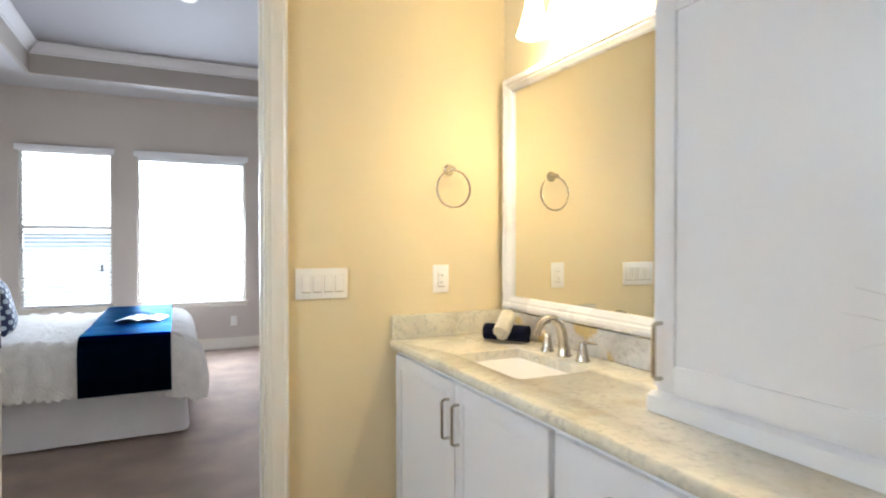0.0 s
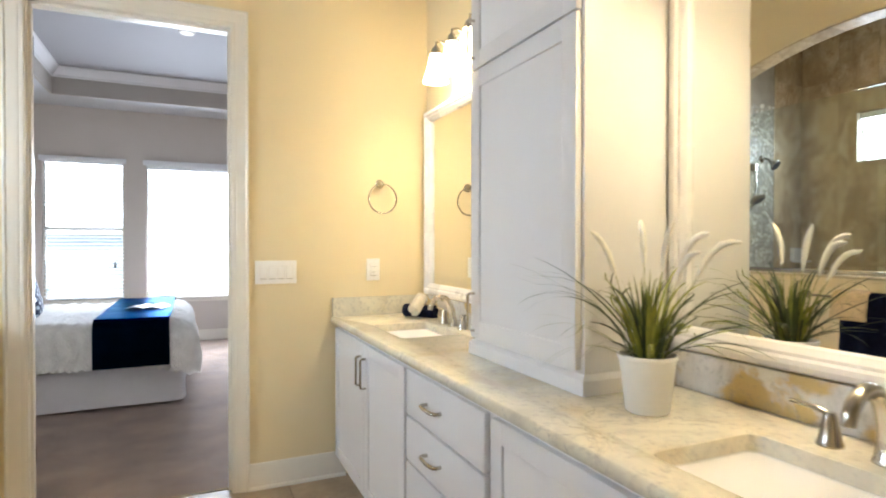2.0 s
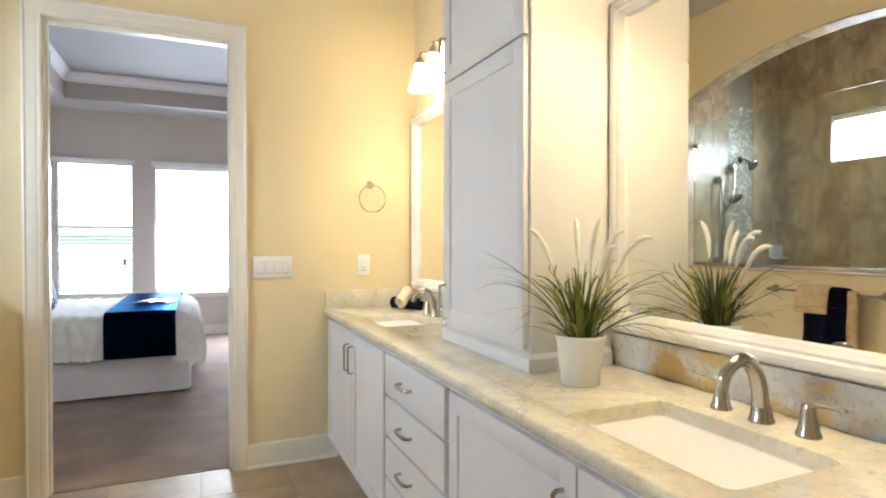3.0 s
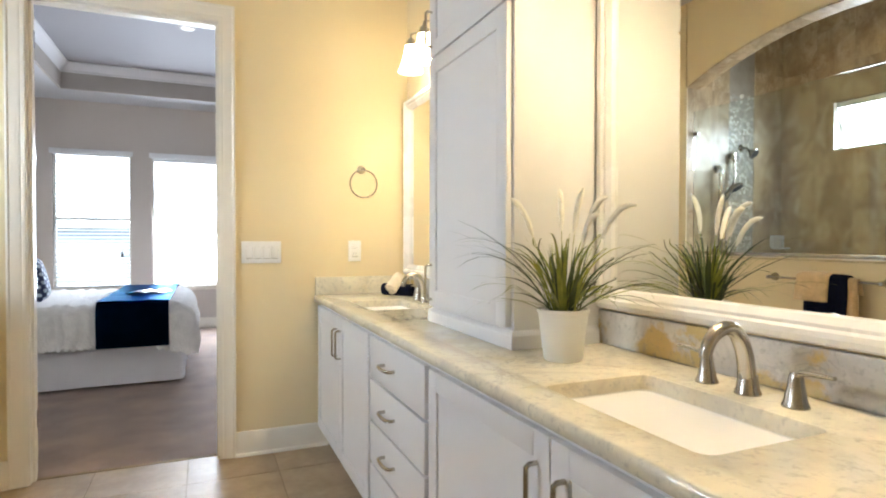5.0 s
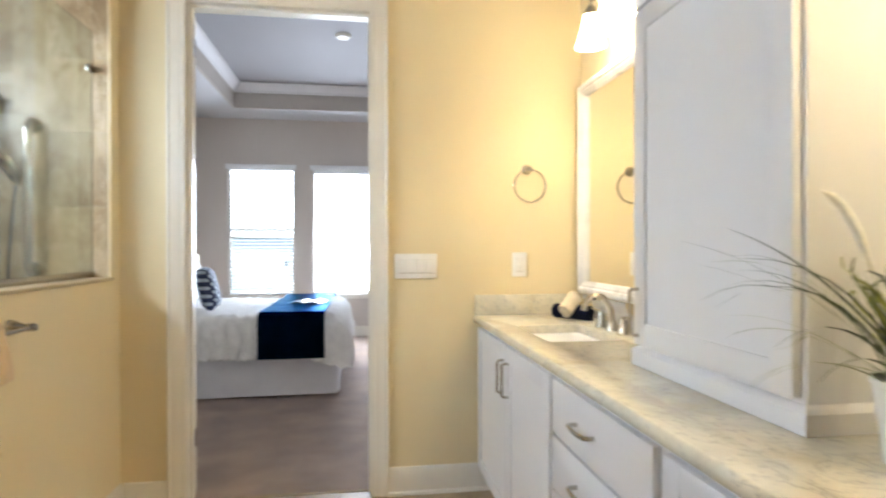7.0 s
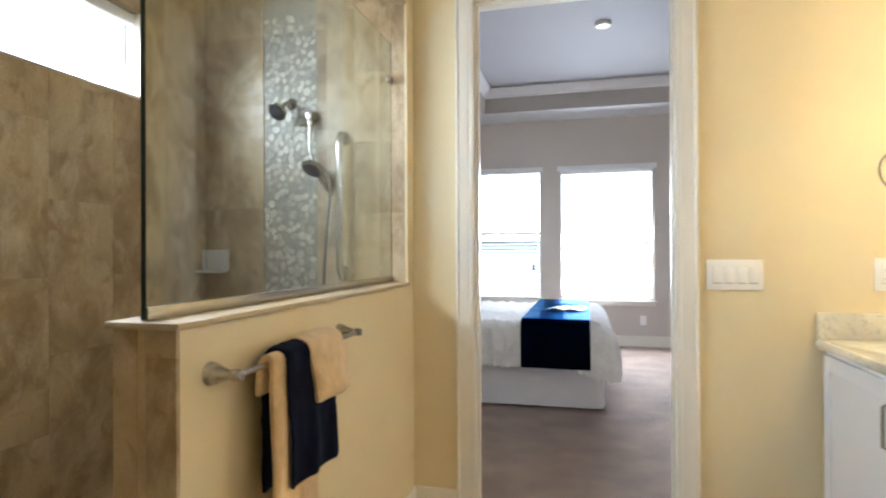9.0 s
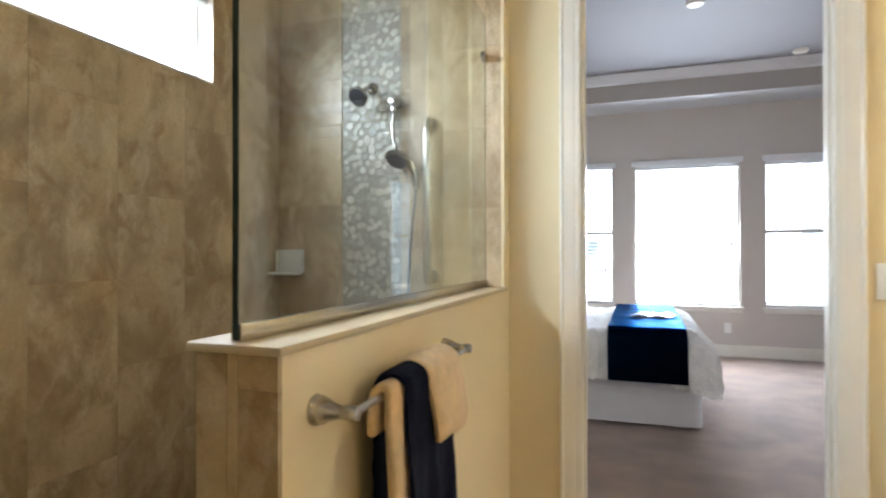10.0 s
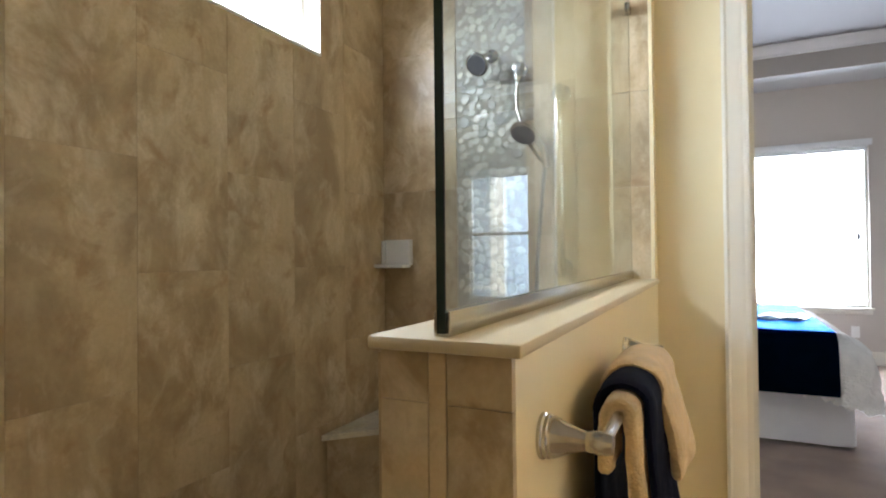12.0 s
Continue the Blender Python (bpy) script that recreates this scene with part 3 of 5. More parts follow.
window(3, *WIN[2], True, False)

# high shower window
y0, y1, z0, z1 = SWIN
w = thing("window_4", (FX - 0.08, (y0 + y1) / 2, z0), "wide high shower window filled with daylight", "window", kind="structure")
xa, xb = FX - 0.125, FX - 0.075
part("window_frame", boxes((xa, xb, y0, y0 + 0.012, z0, z1), (xa, xb, y1 - 0.012, y1, z0, z1), (xa, xb, y0 + 0.012, y1 - 0.012, z0, z0 + 0.014), (xa, xb, y0 + 0.012, y1 - 0.012, z1 - 0.014, z1), bevel=0.003), M_TRIM, w)
g = part("pane", boxes((FX - 0.102, FX - 0.098, y0 + 0.012, y1 - 0.012, z0 + 0.014, z1 - 0.014)), M_PANE, w, smooth=None)
g.visible_shadow = False
part("window_sill", boxes((FX - 0.074, FX + 0.006, y0 + 0.002, y1 - 0.002, z0 + 0.0005, z0 + 0.010), bevel=0.003), M_TRIM, w)
for ya_, yb_ in ((y0 + 0.0005, y0 + 0.005), (y1 - 0.005, y1 - 0.0005)):
    part("reveal", boxes((FX - 0.0745, FX - 0.0005, ya_, yb_, z0 + 0.013, z1 - 0.001)), M_TRIM, w, smooth=None)
part("roller_housing", boxes((FX - 0.072, FX - 0.02, y0 + 0.006, y1 - 0.006, z1 - 0.055, z1 - 0.002), bevel=0.012), M_BLIND, w, "grey roller housing")

# outside
solid("ground", boxes((-60, 60, -40, 60, -0.4, -0.3)), M_LAWN, "lawn outside the house", kind="structure", smooth=None)
solid("backdrop", boxes((-16, 16, 19.9, 20, -0.3, 14)), M_SKYCARD, "bright hazy distance outside the bedroom", kind="structure", smooth=None)
solid("backdrop", boxes((-9.1, -9, -12, 12, -0.3, 12)), M_SKYCARD, "bright hazy distance outside the shower", kind="structure", smooth=None)

# ---- vanity ----
CF = 1.345      # cabinet face
CE = 1.305      # counter front edge


def shaker(name, parent, x, y0, y1, z0, z1, rail=0.058, t=0.020):
    """A framed door with its face at x: a sunk panel under stiles and rails."""
    d = part(name, boxes((x + 0.007, x + t - 0.001, y0 + rail - 0.008, y1 - rail + 0.008, z0 + rail - 0.008, z1 - rail + 0.008)), M_CAB, parent, smooth=None)
    for nm, b in (("stile", (y0, y0 + rail, z0, z1)), ("stile", (y1 - rail, y1, z0, z1)), ("rail", (y0 + rail, y1 - rail, z0, z0 + rail)), ("rail", (y0 + rail, y1 - rail, z1 - rail, z1))):
        part(nm, boxes((x, x + t, *b), bevel=0.0016), M_CAB, d)
    return d


def pull(bm, x, y, z, length, upright):
    """A bowed bar pull on two posts."""
    d = Vector((0, 0, 1)) if upright else Vector((0, 1, 0))
    c = Vector((x, y, z))
    n = 10
    pts = [c + d * (-length / 2) + Vector((0.001, 0, 0)), c + d * (-length / 2) + Vector((-0.018, 0, 0))]
    for i in range(n + 1):
        u = -1 + 2 * i / n
        pts.append(c + d * (u * (length / 2 - 0.006)) + Vector((-0.026 - (0.0 if upright else 0.006) * (1 - u * u), 0, 0)))
    pts += [c + d * (length / 2) + Vector((-0.018, 0, 0)), c + d * (length / 2) + Vector((0.001, 0, 0))]
    return tube(bm, pts, 0.0055 if upright else 0.0065, 8)


def base_cabinet(y0, y1, label, fronts):
    cab = thing("base_cabinet", (CF + 0.25, (y0 + y1) / 2, 0), label, "cabinet", "vanity cabinets")
    part("body", boxes((CF, EW - 0.004, y0, y1, 0.10, 0.856)), M_CAB, cab, smooth=None)
    part("toe_kick", boxes((CF + 0.055, EW - 0.01, y0 + 0.002, y1 - 0.002, 0.0, 0.0995)), M_CAB, cab, smooth=None)
    for kind, a, b, z0, z1, hy, hz in fronts:
        if kind == "door":
            d = shaker("door", cab, CF - 0.021, a, b, z0, z1)
        else:
            d = part("drawer", boxes((CF - 0.021, CF - 0.001, a, b, z0, z1), bevel=0.003), M_CAB, cab)
        bm = bmesh.new()
        pull(bm, CF - 0.021, hy, hz, 0.135 if kind == "door" else 0.115, kind == "door")
        part("handle", bm, M_NICKEL, d, "brushed nickel bar handle")
    return cab


base_cabinet(1.162, 2.296, "white two-door vanity base cabinet beside the doorway wall",
             [("door", 1.712, 2.270, 0.125, 0.838, 1.752, 0.705), ("door", 1.175, 1.706, 0.125, 0.838, 1.676, 0.705)])
zs = [(0.672, 0.838), (0.502, 0.662), (0.332, 0.492), (0.125, 0.322)]
base_cabinet(0.522, 1.160, "white vanity cabinet with a stack of four drawers",
             [("drawer", 0.540, 1.150, a, b, 0.890, (a + b) / 2) for a, b in zs])
base_cabinet(-0.80, 0.520, "white two-door vanity base cabinet under a sink",
             [("door", -0.128, 0.505, 0.125, 0.838, -0.085, 0.705), ("door", -0.785, -0.134, 0.125, 0.838, -0.180, 0.705)])

SINKS = [(1.425, 1.715, 1.462, 1.900), (1.405, 1.700, -0.425, 0.020)]


def rrect(x0, x1, y0, y1, r, n=5):
    pts = []
    for cx, cy, a0 in ((x1 - r, y1 - r, 0), (x0 + r, y1 - r, 90), (x0 + r, y0 + r, 180), (x1 - r, y0 + r, 270)):
        for i in range(n + 1):
            a = radians(a0 + 90 * i / n)
            pts.append((cx + r * math.cos(a), cy + r * math.sin(a)))
    return pts


def slab(bm, x0, x1, y0, y1, z0, z1, holes):
    """A stone slab with round-cornered sink cutouts."""
    edges = []
    for loop in [[(x0, y0), (x1, y0), (x1, y1), (x0, y1)]] + [rrect(*h, 0.028) for h in holes]:
        vs = [bm.verts.new((x, y, z1)) for x, y in loop]
        edges += [bm.edges.new((a, b)) for a, b in zip(vs, vs[1:] + vs[:1])]
    bmesh.ops.triangle_fill(bm, use_beauty=True, use_dissolve=False, edges=edges)
    top = bm.faces[:]
    down = bmesh.ops.extrude_face_region(bm, geom=top)
    for v in [g for g in down["geom"] if isinstance(g, bmesh.types.BMVert)]:
        v.co.z = z0
    bmesh.ops.recalc_face_normals(bm, faces=bm.faces[:])
    rims = [e for e in bm.edges if all(abs(v.co.z - z1) < 1e-6 for v in e.verts) and any(abs(f.normal.z) < 0.5 for f in e.link_faces) and max(v.co.x for v in e.verts) < x1 - 1e-6 and min(v.co.x for v in e.verts) > x0 + 1e-6]
    bmesh.ops.bevel(bm, geom=rims, offset=0.004, segments=2, affect="EDGES", profile=0.5)
    return bm


bm = bmesh.new()
slab(bm, CE, EW - 0.001, -0.83, DW - 0.001, TOP - 0.036, TOP, SINKS)
es = [e for e in bm.edges if all(abs(v.co.x - CE) < 1e-6 for v in e.verts) and abs(e.verts[0].co.z - e.verts[1].co.z) < 1e-6]
bmesh.ops.bevel(bm, geom=es, offset=0.015, segments=5, affect="EDGES", profile=0.5)
solid("countertop", bm, M_STONE, "cream veined granite vanity countertop with rounded front edge", "countertop", smooth=35)
solid("backsplash", boxes((EW - 0.022, EW - 0.001, -0.83, DW - 0.022, TOP + 0.0005, 1.0), bevel=0.002), M_SPLASH, "low ochre-patched granite backsplash along the vanity wall, daylight grey in its colour", "backsplash")
solid("side_splash", boxes((CE + 0.008, EW - 0.001, DW - 0.021, DW - 0.001, TOP + 0.0005, 1.0), bevel=0.002), M_STONE, "low granite side splash below the light switches", "backsplash")


def sink(x0, x1, y0, y1):
    s = thing("sink", ((x0 + x1) / 2, (y0 + y1) / 2, TOP - 0.18), "white porcelain undermount rectangular sink", "sink", "vanity sinks")
    bm = bmesh.new()
    rings = []
    zt = TOP - 0.0365
    prof = [(-0.022, zt), (0.002, zt), (0.003, zt - 0.006), (0.050, zt - 0.108), (0.056, zt - 0.118), (0.066, zt - 0.125), (0.082, zt - 0.129), (0.130, zt - 0.134)]
    for off, z in prof:
        rings.append([bm.verts.new((x, y, z)) for x, y in rrect(x0 + off, x1 - off, y0 + off, y1 - off, 0.03 - 0.10 * max(0.0, min(off, 0.12)))])
    for a, b in zip(rings, rings[1:]):
        for i in range(len(a)):
            bm.faces.new((a[i], a[(i + 1) % len(a)], b[(i + 1) % len(a)], b[i]))
    bm.faces.new(rings[-1])
    part("bowl", bm, M_PORC, s)
    bm = bmesh.new()
    lathe(bm, [(0.024, 0), (0.022, 0.004), (0.016, 0.003), (0.0, 0.002)], ((x0 + x1) / 2, (y0 + y1) / 2, zt - 0.1339), seg=20)
    part("drain", bm, M_NICKEL, s, "brushed nickel drain")


def faucet(x, y):
    f = thing("faucet", (x, y, TOP), "brushed nickel widespread faucet with two lever handles", "faucet", "vanity faucets")
    bm = bmesh.new()
    lathe(bm, [(0.027, 0), (0.027, 0.004), (0.023, 0.010), (0.019, 0.04)], (x, y, TOP + 0.0002), seg=20)
    pts, rad = [], []
    for i in range(17):
        u = i / 16
        a = math.pi * 0.98 * u
        pts.append((x - 0.004 - 0.060 * (1 - math.cos(a)), y, TOP + 0.036 + 0.066 * math.sin(min(a, math.pi / 2)) + (0.042 * math.sin(a) if a < math.pi / 2 else 0.042 - 0.062 * (1 - math.sin(a)))))
        rad.append(0.0185 - 0.006 * u)
    tube(bm, pts, rad, 14)
    part("spout", bm, M_NICKEL, f)
    for s in (1, -1):
        yy = y + s * 0.105
        bm = bmesh.new()
        lathe(bm, [(0.025, 0), (0.025, 0.004), (0.021, 0.012), (0.015, 0.045), (0.013, 0.060), (0.010, 0.068), (0.0, 0.070)], (x, yy, TOP + 0.0002), seg=18)
        tube(bm, [(x, yy, TOP + 0.055), (x - 0.001, yy + s * 0.010, TOP + 0.068), (x - 0.004, yy + s * 0.035, TOP + 0.072), (x - 0.008, yy + s * 0.078, TOP + 0.074)], [0.011, 0.009, 0.0075, 0.006], 10, flat=0.7)
        part("handle", bm, M_NICKEL, f)


for q in SINKS:
    sink(*q)
faucet(1.775, 1.690)
faucet(1.772, -0.205)

# ---- tall counter cabinet ----
TF, TY_0, TY_1, TTOP = 1.535, 0.405, 1.040, 2.62
tower = thing("counter_cabinet", (1.7, 0.73, TOP), "tall white two-door cabinet standing on the countertop", "cabinet")
part("body", boxes((TF + 0.021, EW - 0.001, TY_0, TY_1, TOP + 0.001, TTOP), bevel=0.002), M_CAB, tower)
bm = bmesh.new()
prof = [(0, 0), (0.016, 0), (0.016, 0.040), (0.012, 0.046), (0.006, 0.052), (0, 0.054)]
moulding(bm, prof, (TF + 0.0205, TY_0, TOP + 0.0015), (TF + 0.0205, TY_1, TOP + 0.0015), (-1, 0, 0), -1, -1)
moulding(bm, prof, (TF + 0.0205, TY_0 - 0.0005, TOP + 0.0015), (EW - 0.03, TY_0 - 0.0005, TOP + 0.0015), (0, -1, 0), -1, 0)
moulding(bm, prof, (TF + 0.0205, TY_1 + 0.0005, TOP + 0.0015), (EW - 0.03, TY_1 + 0.0005, TOP + 0.0015), (0, 1, 0), -1, 0)
part("base_moulding", bm, M_CAB, tower, smooth=30)
for nm, z0, z1, hz in (("lower_door", 0.962, 1.930, 1.055), ("upper_door", 1.937, 2.60, 2.045)):
    d = shaker(nm, tower, TF, TY_0 + 0.012, TY_1 - 0.010, z0, z1, rail=0.062)
    bm = bmesh.new()
    pull(bm, TF, TY_1 - 0.035, hz, 0.135, True)
    part("handle", bm, M_NICKEL, d, "brushed nickel bar handle")


# ---- mirrors ----
def mirror(y0, y1, z0, z1):
    m = thing("wall_mirror", (EW - 0.02, (y0 + y1) / 2, z0), "large wall mirror in a moulded white frame above a sink", "mirror", "vanity mirrors")
    prof = [(0, 0.001), (0, 0.030), (0.006, 0.040), (0.018, 0.046), (0.030, 0.044), (0.036, 0.036), (0.044, 0.036), (0.052, 0.030), (0.060, 0.026), (0.064, 0.016), (0.064, 0.001)]
    bm = bmesh.new()
    cs = [((y0, z0), (1, 1)), ((y0, z1), (1, -1)), ((y1, z1), (-1, -1)), ((y1, z0), (-1, 1))]
    rings = [[bm.verts.new((EW - t, cy + oy * w, cz + oz * w)) for w, t in prof] for (cy, cz), (oy, oz) in cs]
    for i in range(4):
        a, b = rings[i], rings[(i + 1) % 4]
        for k in range(len(prof)):
            bm.faces.new((a[k], a[(k + 1) % len(prof)], b[(k + 1) % len(prof)], b[k]))
    part("frame", bm, M_FRAME, m, smooth=25)
    part("mirror_glass", boxes((EW - 0.013, EW - 0.002, y0 + 0.0645, y1 - 0.0645, z0 + 0.0645, z1 - 0.0645)), M_MIRROR, m, smooth=None)


mirror(1.066, 2.258, 1.008, 2.078)
mirror(-0.79, 0.4040, 1.008, 2.078)


# ---- vanity lights ----
def vanity_light(yc, watts):
    v = thing("vanity_light", (EW, yc, 2.30), "nickel vanity light with three lit opal glass shades", "wall lamp", "vanity lights")
    bm = bmesh.new()
    lathe(bm, [(0.055, 0), (0.055, 0.008), (0.045, 0.020), (0.0, 0.024)], (EW - 0.001, yc, 2.33), (-1, 0, 0), 24)
    tube(bm, [(EW - 0.02, yc, 2.33), (EW - 0.06, yc, 2.345), (EW - 0.075, yc, 2.345)], 0.008, 10)
    part("backplate", bm, M_NICKEL, v)
    bm = bmesh.new()
    tube(bm, [(EW - 0.075, yc + 0.20 * (i / 10 - 1), 2.345 + 0.012 * math.sin(i * 0.9)) for i in range(21)], 0.006, 10)
    part("arm", bm, M_NICKEL, v)
    for k in (-1, 0, 1):
        y = yc + 0.195 * k
        x = EW - 0.13
        bm = bmesh.new()
        tube(bm, [(EW - 0.075, y, 2.345), (EW - 0.10, y, 2.36), (x, y, 2.352), (x, y, 2.325)], 0.006, 10)
        lathe(bm, [(0.010, 0.045), (0.020, 0.035), (0.026, 0.018), (0.026, 0.0)], (x, y, 2.285), seg=18)
        part("socket", bm, M_NICKEL, v)
        bm = bmesh.new()
        pr = [(0.030, 0.0), (0.034, -0.02), (0.043, -0.06), (0.055, -0.105), (0.068, -0.140), (0.066, -0.140), (0.052, -0.105), (0.040, -0.06), (0.031, -0.02), (0.027, -0.003)]
        lathe(bm, pr, (x, y, 2.286), seg=24)
        part("shade", bm, M_SHADE, v, "lit opal glass bell shade")
        lamp = new("bulb", bpy.data.lights.new("bulb", "POINT"))
        lamp.data.energy, lamp.data.color, lamp.data.shadow_soft_size = watts, LAMP, 0.022
        lamp.matrix_basis = Matrix.Translation((x, y, 2.196))


vanity_light(1.675, BULB)
vanity_light(-0.205, 1.5 * BULB)


# ---- wall plates and towel ring ----
def plate(name, x0, x1, z0, z1, label, rockers):
    p = thing(name, ((x0 + x1) / 2, DW, z0), label, "switch" if "switch" in name else "outlet")
    part("cover", boxes((x0, x1, DW - 0.007, DW - 0.0005, z0, z1), bevel=0.0025), M_PLATE, p)
    for cx, h in rockers:
        # Grey plate draws the gap line and the shadow under each rocker.
        part("rocker_gap_shade", boxes((cx - 0.0172, cx + 0.0172, DW - 0.0078, DW - 0.0071, (z0 + z1) / 2 - h / 2 - 0.004, (z0 + z1) / 2 + h / 2 + 0.0004)), M_GAPSHADE, p, smooth=None)
        part("rocker", boxes((cx - 0.0165, cx + 0.0165, DW - 0.0105, DW - 0.0079, (z0 + z1) / 2 - h / 2, (z0 + z1) / 2 + h / 2), bevel=0.0012), M_PLATE, p)
    return p


plate("light_switch", 0.902, 1.119, 1.088, 1.213, "white four-gang rocker switch plate on yellow wall", [(0.902 + 0.0265 + 0.0163 + 0.0458 * i, 0.066) for i in range(4)])
o = plate("outlet", 1.512, 1.591, 1.092, 1.218, "white outlet plate above the side splash", [(1.5515, 0.066)])
for dz in (-0.017, 0.017):
    for dx in (-0.006, 0.006):
        part("slot", boxes((1.5515 + dx - 0.001, 1.5515 + dx + 0.001, DW - 0.0112, DW - 0.0106, 1.155 + dz - 0.004, 1.155 + dz + 0.004)), M_DARK, o, smooth=None)

ring = thing("towel_ring", (1.592, DW, 1.64), "brushed nickel towel ring with nothing on it", "towel ring")
bm = bmesh.new()
lathe(bm, [(0.026, 0), (0.026, 0.006), (0.019, 0.012), (0.012, 0.03), (0.014, 0.042), (0.012, 0.050), (0.0, 0.052)], (1.592, DW - 0.0005, 1.648), (0, -1, 0), 20)
part("post", bm, M_NICKEL, ring)
bm = bmesh.new()
tube(bm, [(1.597 + 0.083 * math.sin(a), DW - 0.042, 1.560 + 0.083 * math.cos(a)) for a in [2 * math.pi * i / 40 for i in range(40)]], 0.0045, 10, closed=True)
part("ring", bm, M_NICKEL, ring)


# ---- cloth helpers ----
def smooth_noise(p, s, seed=0.0):
    return noise.noise(Vector(p) * s + Vector((seed, seed * 1.7, seed * 0.3)))


def roll(bm, a, b, r, turns=2.2):
    """A rolled towel between a and b with a spiral end."""
    a, b = Vector(a), Vector(b)
    d = (b - a).normalized()
    u = d.cross(Vector((0, 0, 1))).normalized()
    w = u.cross(d)
    rows = []
    n, m = 56, 10
    for j in range(m + 1):
        p = a.lerp(b, j / m)
        row = []
        for i in range(n + 1):
            t = i / n
            rr = r * (0.25 + 0.75 * t) * (1 + 0.04 * smooth_noise((j * 0.7, i * 0.4, 0), 1))
            ang = -2 * math.pi * turns * t - 0.9
            row.append(p + u * rr * math.cos(ang) + w * rr * math.sin(ang))
        rows.append(row)
    return sheet(bm, rows, 0.007)


bm = bmesh.new()
roll(bm, (1.685, 2.12, TOP + 0.043), (1.800, 1.96, TOP + 0.043), 0.040)
solid("rolled_towel", bm, M_NAVY, "rolled navy terry hand towel lying on the countertop", "towel", smooth=60)
bm = bmesh.new()
roll(bm, (1.680, 1.996, TOP + 0.0480), (1.752, 2.047, TOP + 0.1130), 0.041)
solid("washcloth", bm, M_CREAM, "rolled cream washcloth leaning across the navy towel", "towel", smooth=60)

# ---- potted grass ----
PX, PY = 1.610, 0.232
plant = thing("potted_plant", (PX, PY, TOP), "artificial grass with white plumes in a white metal pot", "plant")
bm = bmesh.new()
lathe(bm, [(0.049, 0.0), (0.052, 0.003), (0.067, 0.128), (0.071, 0.130), (0.071, 0.138), (0.067, 0.140), (0.064, 0.130), (0.060, 0.100), (0.0, 0.100)], (PX, PY, TOP + 0.0005), seg=40)
part("pot", bm, M_POT, plant)
bm = bmesh.new()
lathe(bm, [(0.0620, 0.106), (0.050, 0.122), (0.02, 0.128), (0.0, 0.129)], (PX, PY, TOP), seg=24)
part("moss", bm, M_SOIL, plant)
rng = random.Random(7)


def blade(bm, base, az, length, lean, droop, width):
    d = Vector((math.cos(az), math.sin(az), 0))
    n = 9
    p = Vector(base)
    ang = lean
    left, right = [], []
    side = Vector((-d.y, d.x, 0))
    for i in range(n + 1):
        u = i / n
        w = width * (0.55 + 0.9 * u) if u < 0.4 else width * 0.91 * (1 - (u - 0.4) / 0.6) ** 0.8 + 0.0002
        left.append(bm.verts.new(p - side * w))
        right.append(bm.verts.new(p + side * w + Vector((0, 0, w * 0.5))))
        p = p + (d * math.sin(ang) + Vector((0, 0, 1)) * math.cos(ang)) * (length / n)
        p.x = min(p.x, EW - 0.055)
        if p.y > TY_0 - 0.02 and p.x > TF - 0.03:
            p.y = TY_0 - 0.02
        ang += droop / n * (0.5 + u)
    for i in range(n):
        bm.faces.new((left[i], left[i + 1], right[i + 1], right[i]))


for k in range(128):
    az = rng.uniform(0, 2 * math.pi)
    r0 = rng.uniform(0, 0.042)
    kind = rng.random()
    bm = bmesh.new()
    base = (PX + r0 * math.cos(az), PY + r0 * math.sin(az), TOP + 0.122)
    if kind < 0.50:
        blade(bm, base, az, rng.uniform(0.10, 0.21), rng.uniform(0.03, 0.36), rng.uniform(0.1, 0.5), rng.uniform(0.0045, 0.0070))
    elif kind < 0.62:
        blade(bm, base, az, rng.uniform(0.18, 0.27), rng.uniform(0.08, 0.35), rng.uniform(0.2, 0.6), rng.uniform(0.0034, 0.0050))
    elif kind < 0.88:
        blade(bm, base, az, rng.uniform(0.30, 0.43), rng.uniform(0.30, 0.70), rng.uniform(1.3, 2.0), rng.uniform(0.0032, 0.0048))
    else:
        blade(bm, base, az, rng.uniform(0.26, 0.38), rng.uniform(0.80, 1.1), rng.uniform(0.9, 1.5), rng.uniform(0.0032, 0.0048))
    part("blade", bm, M_LEAFY if rng.random() < 0.55 else M_LEAF, plant)
for az, lean, ln in ((2.35, 0.75, 0.44), (2.15, 0.85, 0.42), (2.9, 0.62, 0.40), (5.0, 0.7, 0.38), (4.4, 0.8, 0.36)):
    bm = bmesh.new()
    blade(bm, (PX, PY, TOP + 0.122), az, ln, lean, 0.7, 0.0048)
    part("blade", bm, M_LEAF, plant)
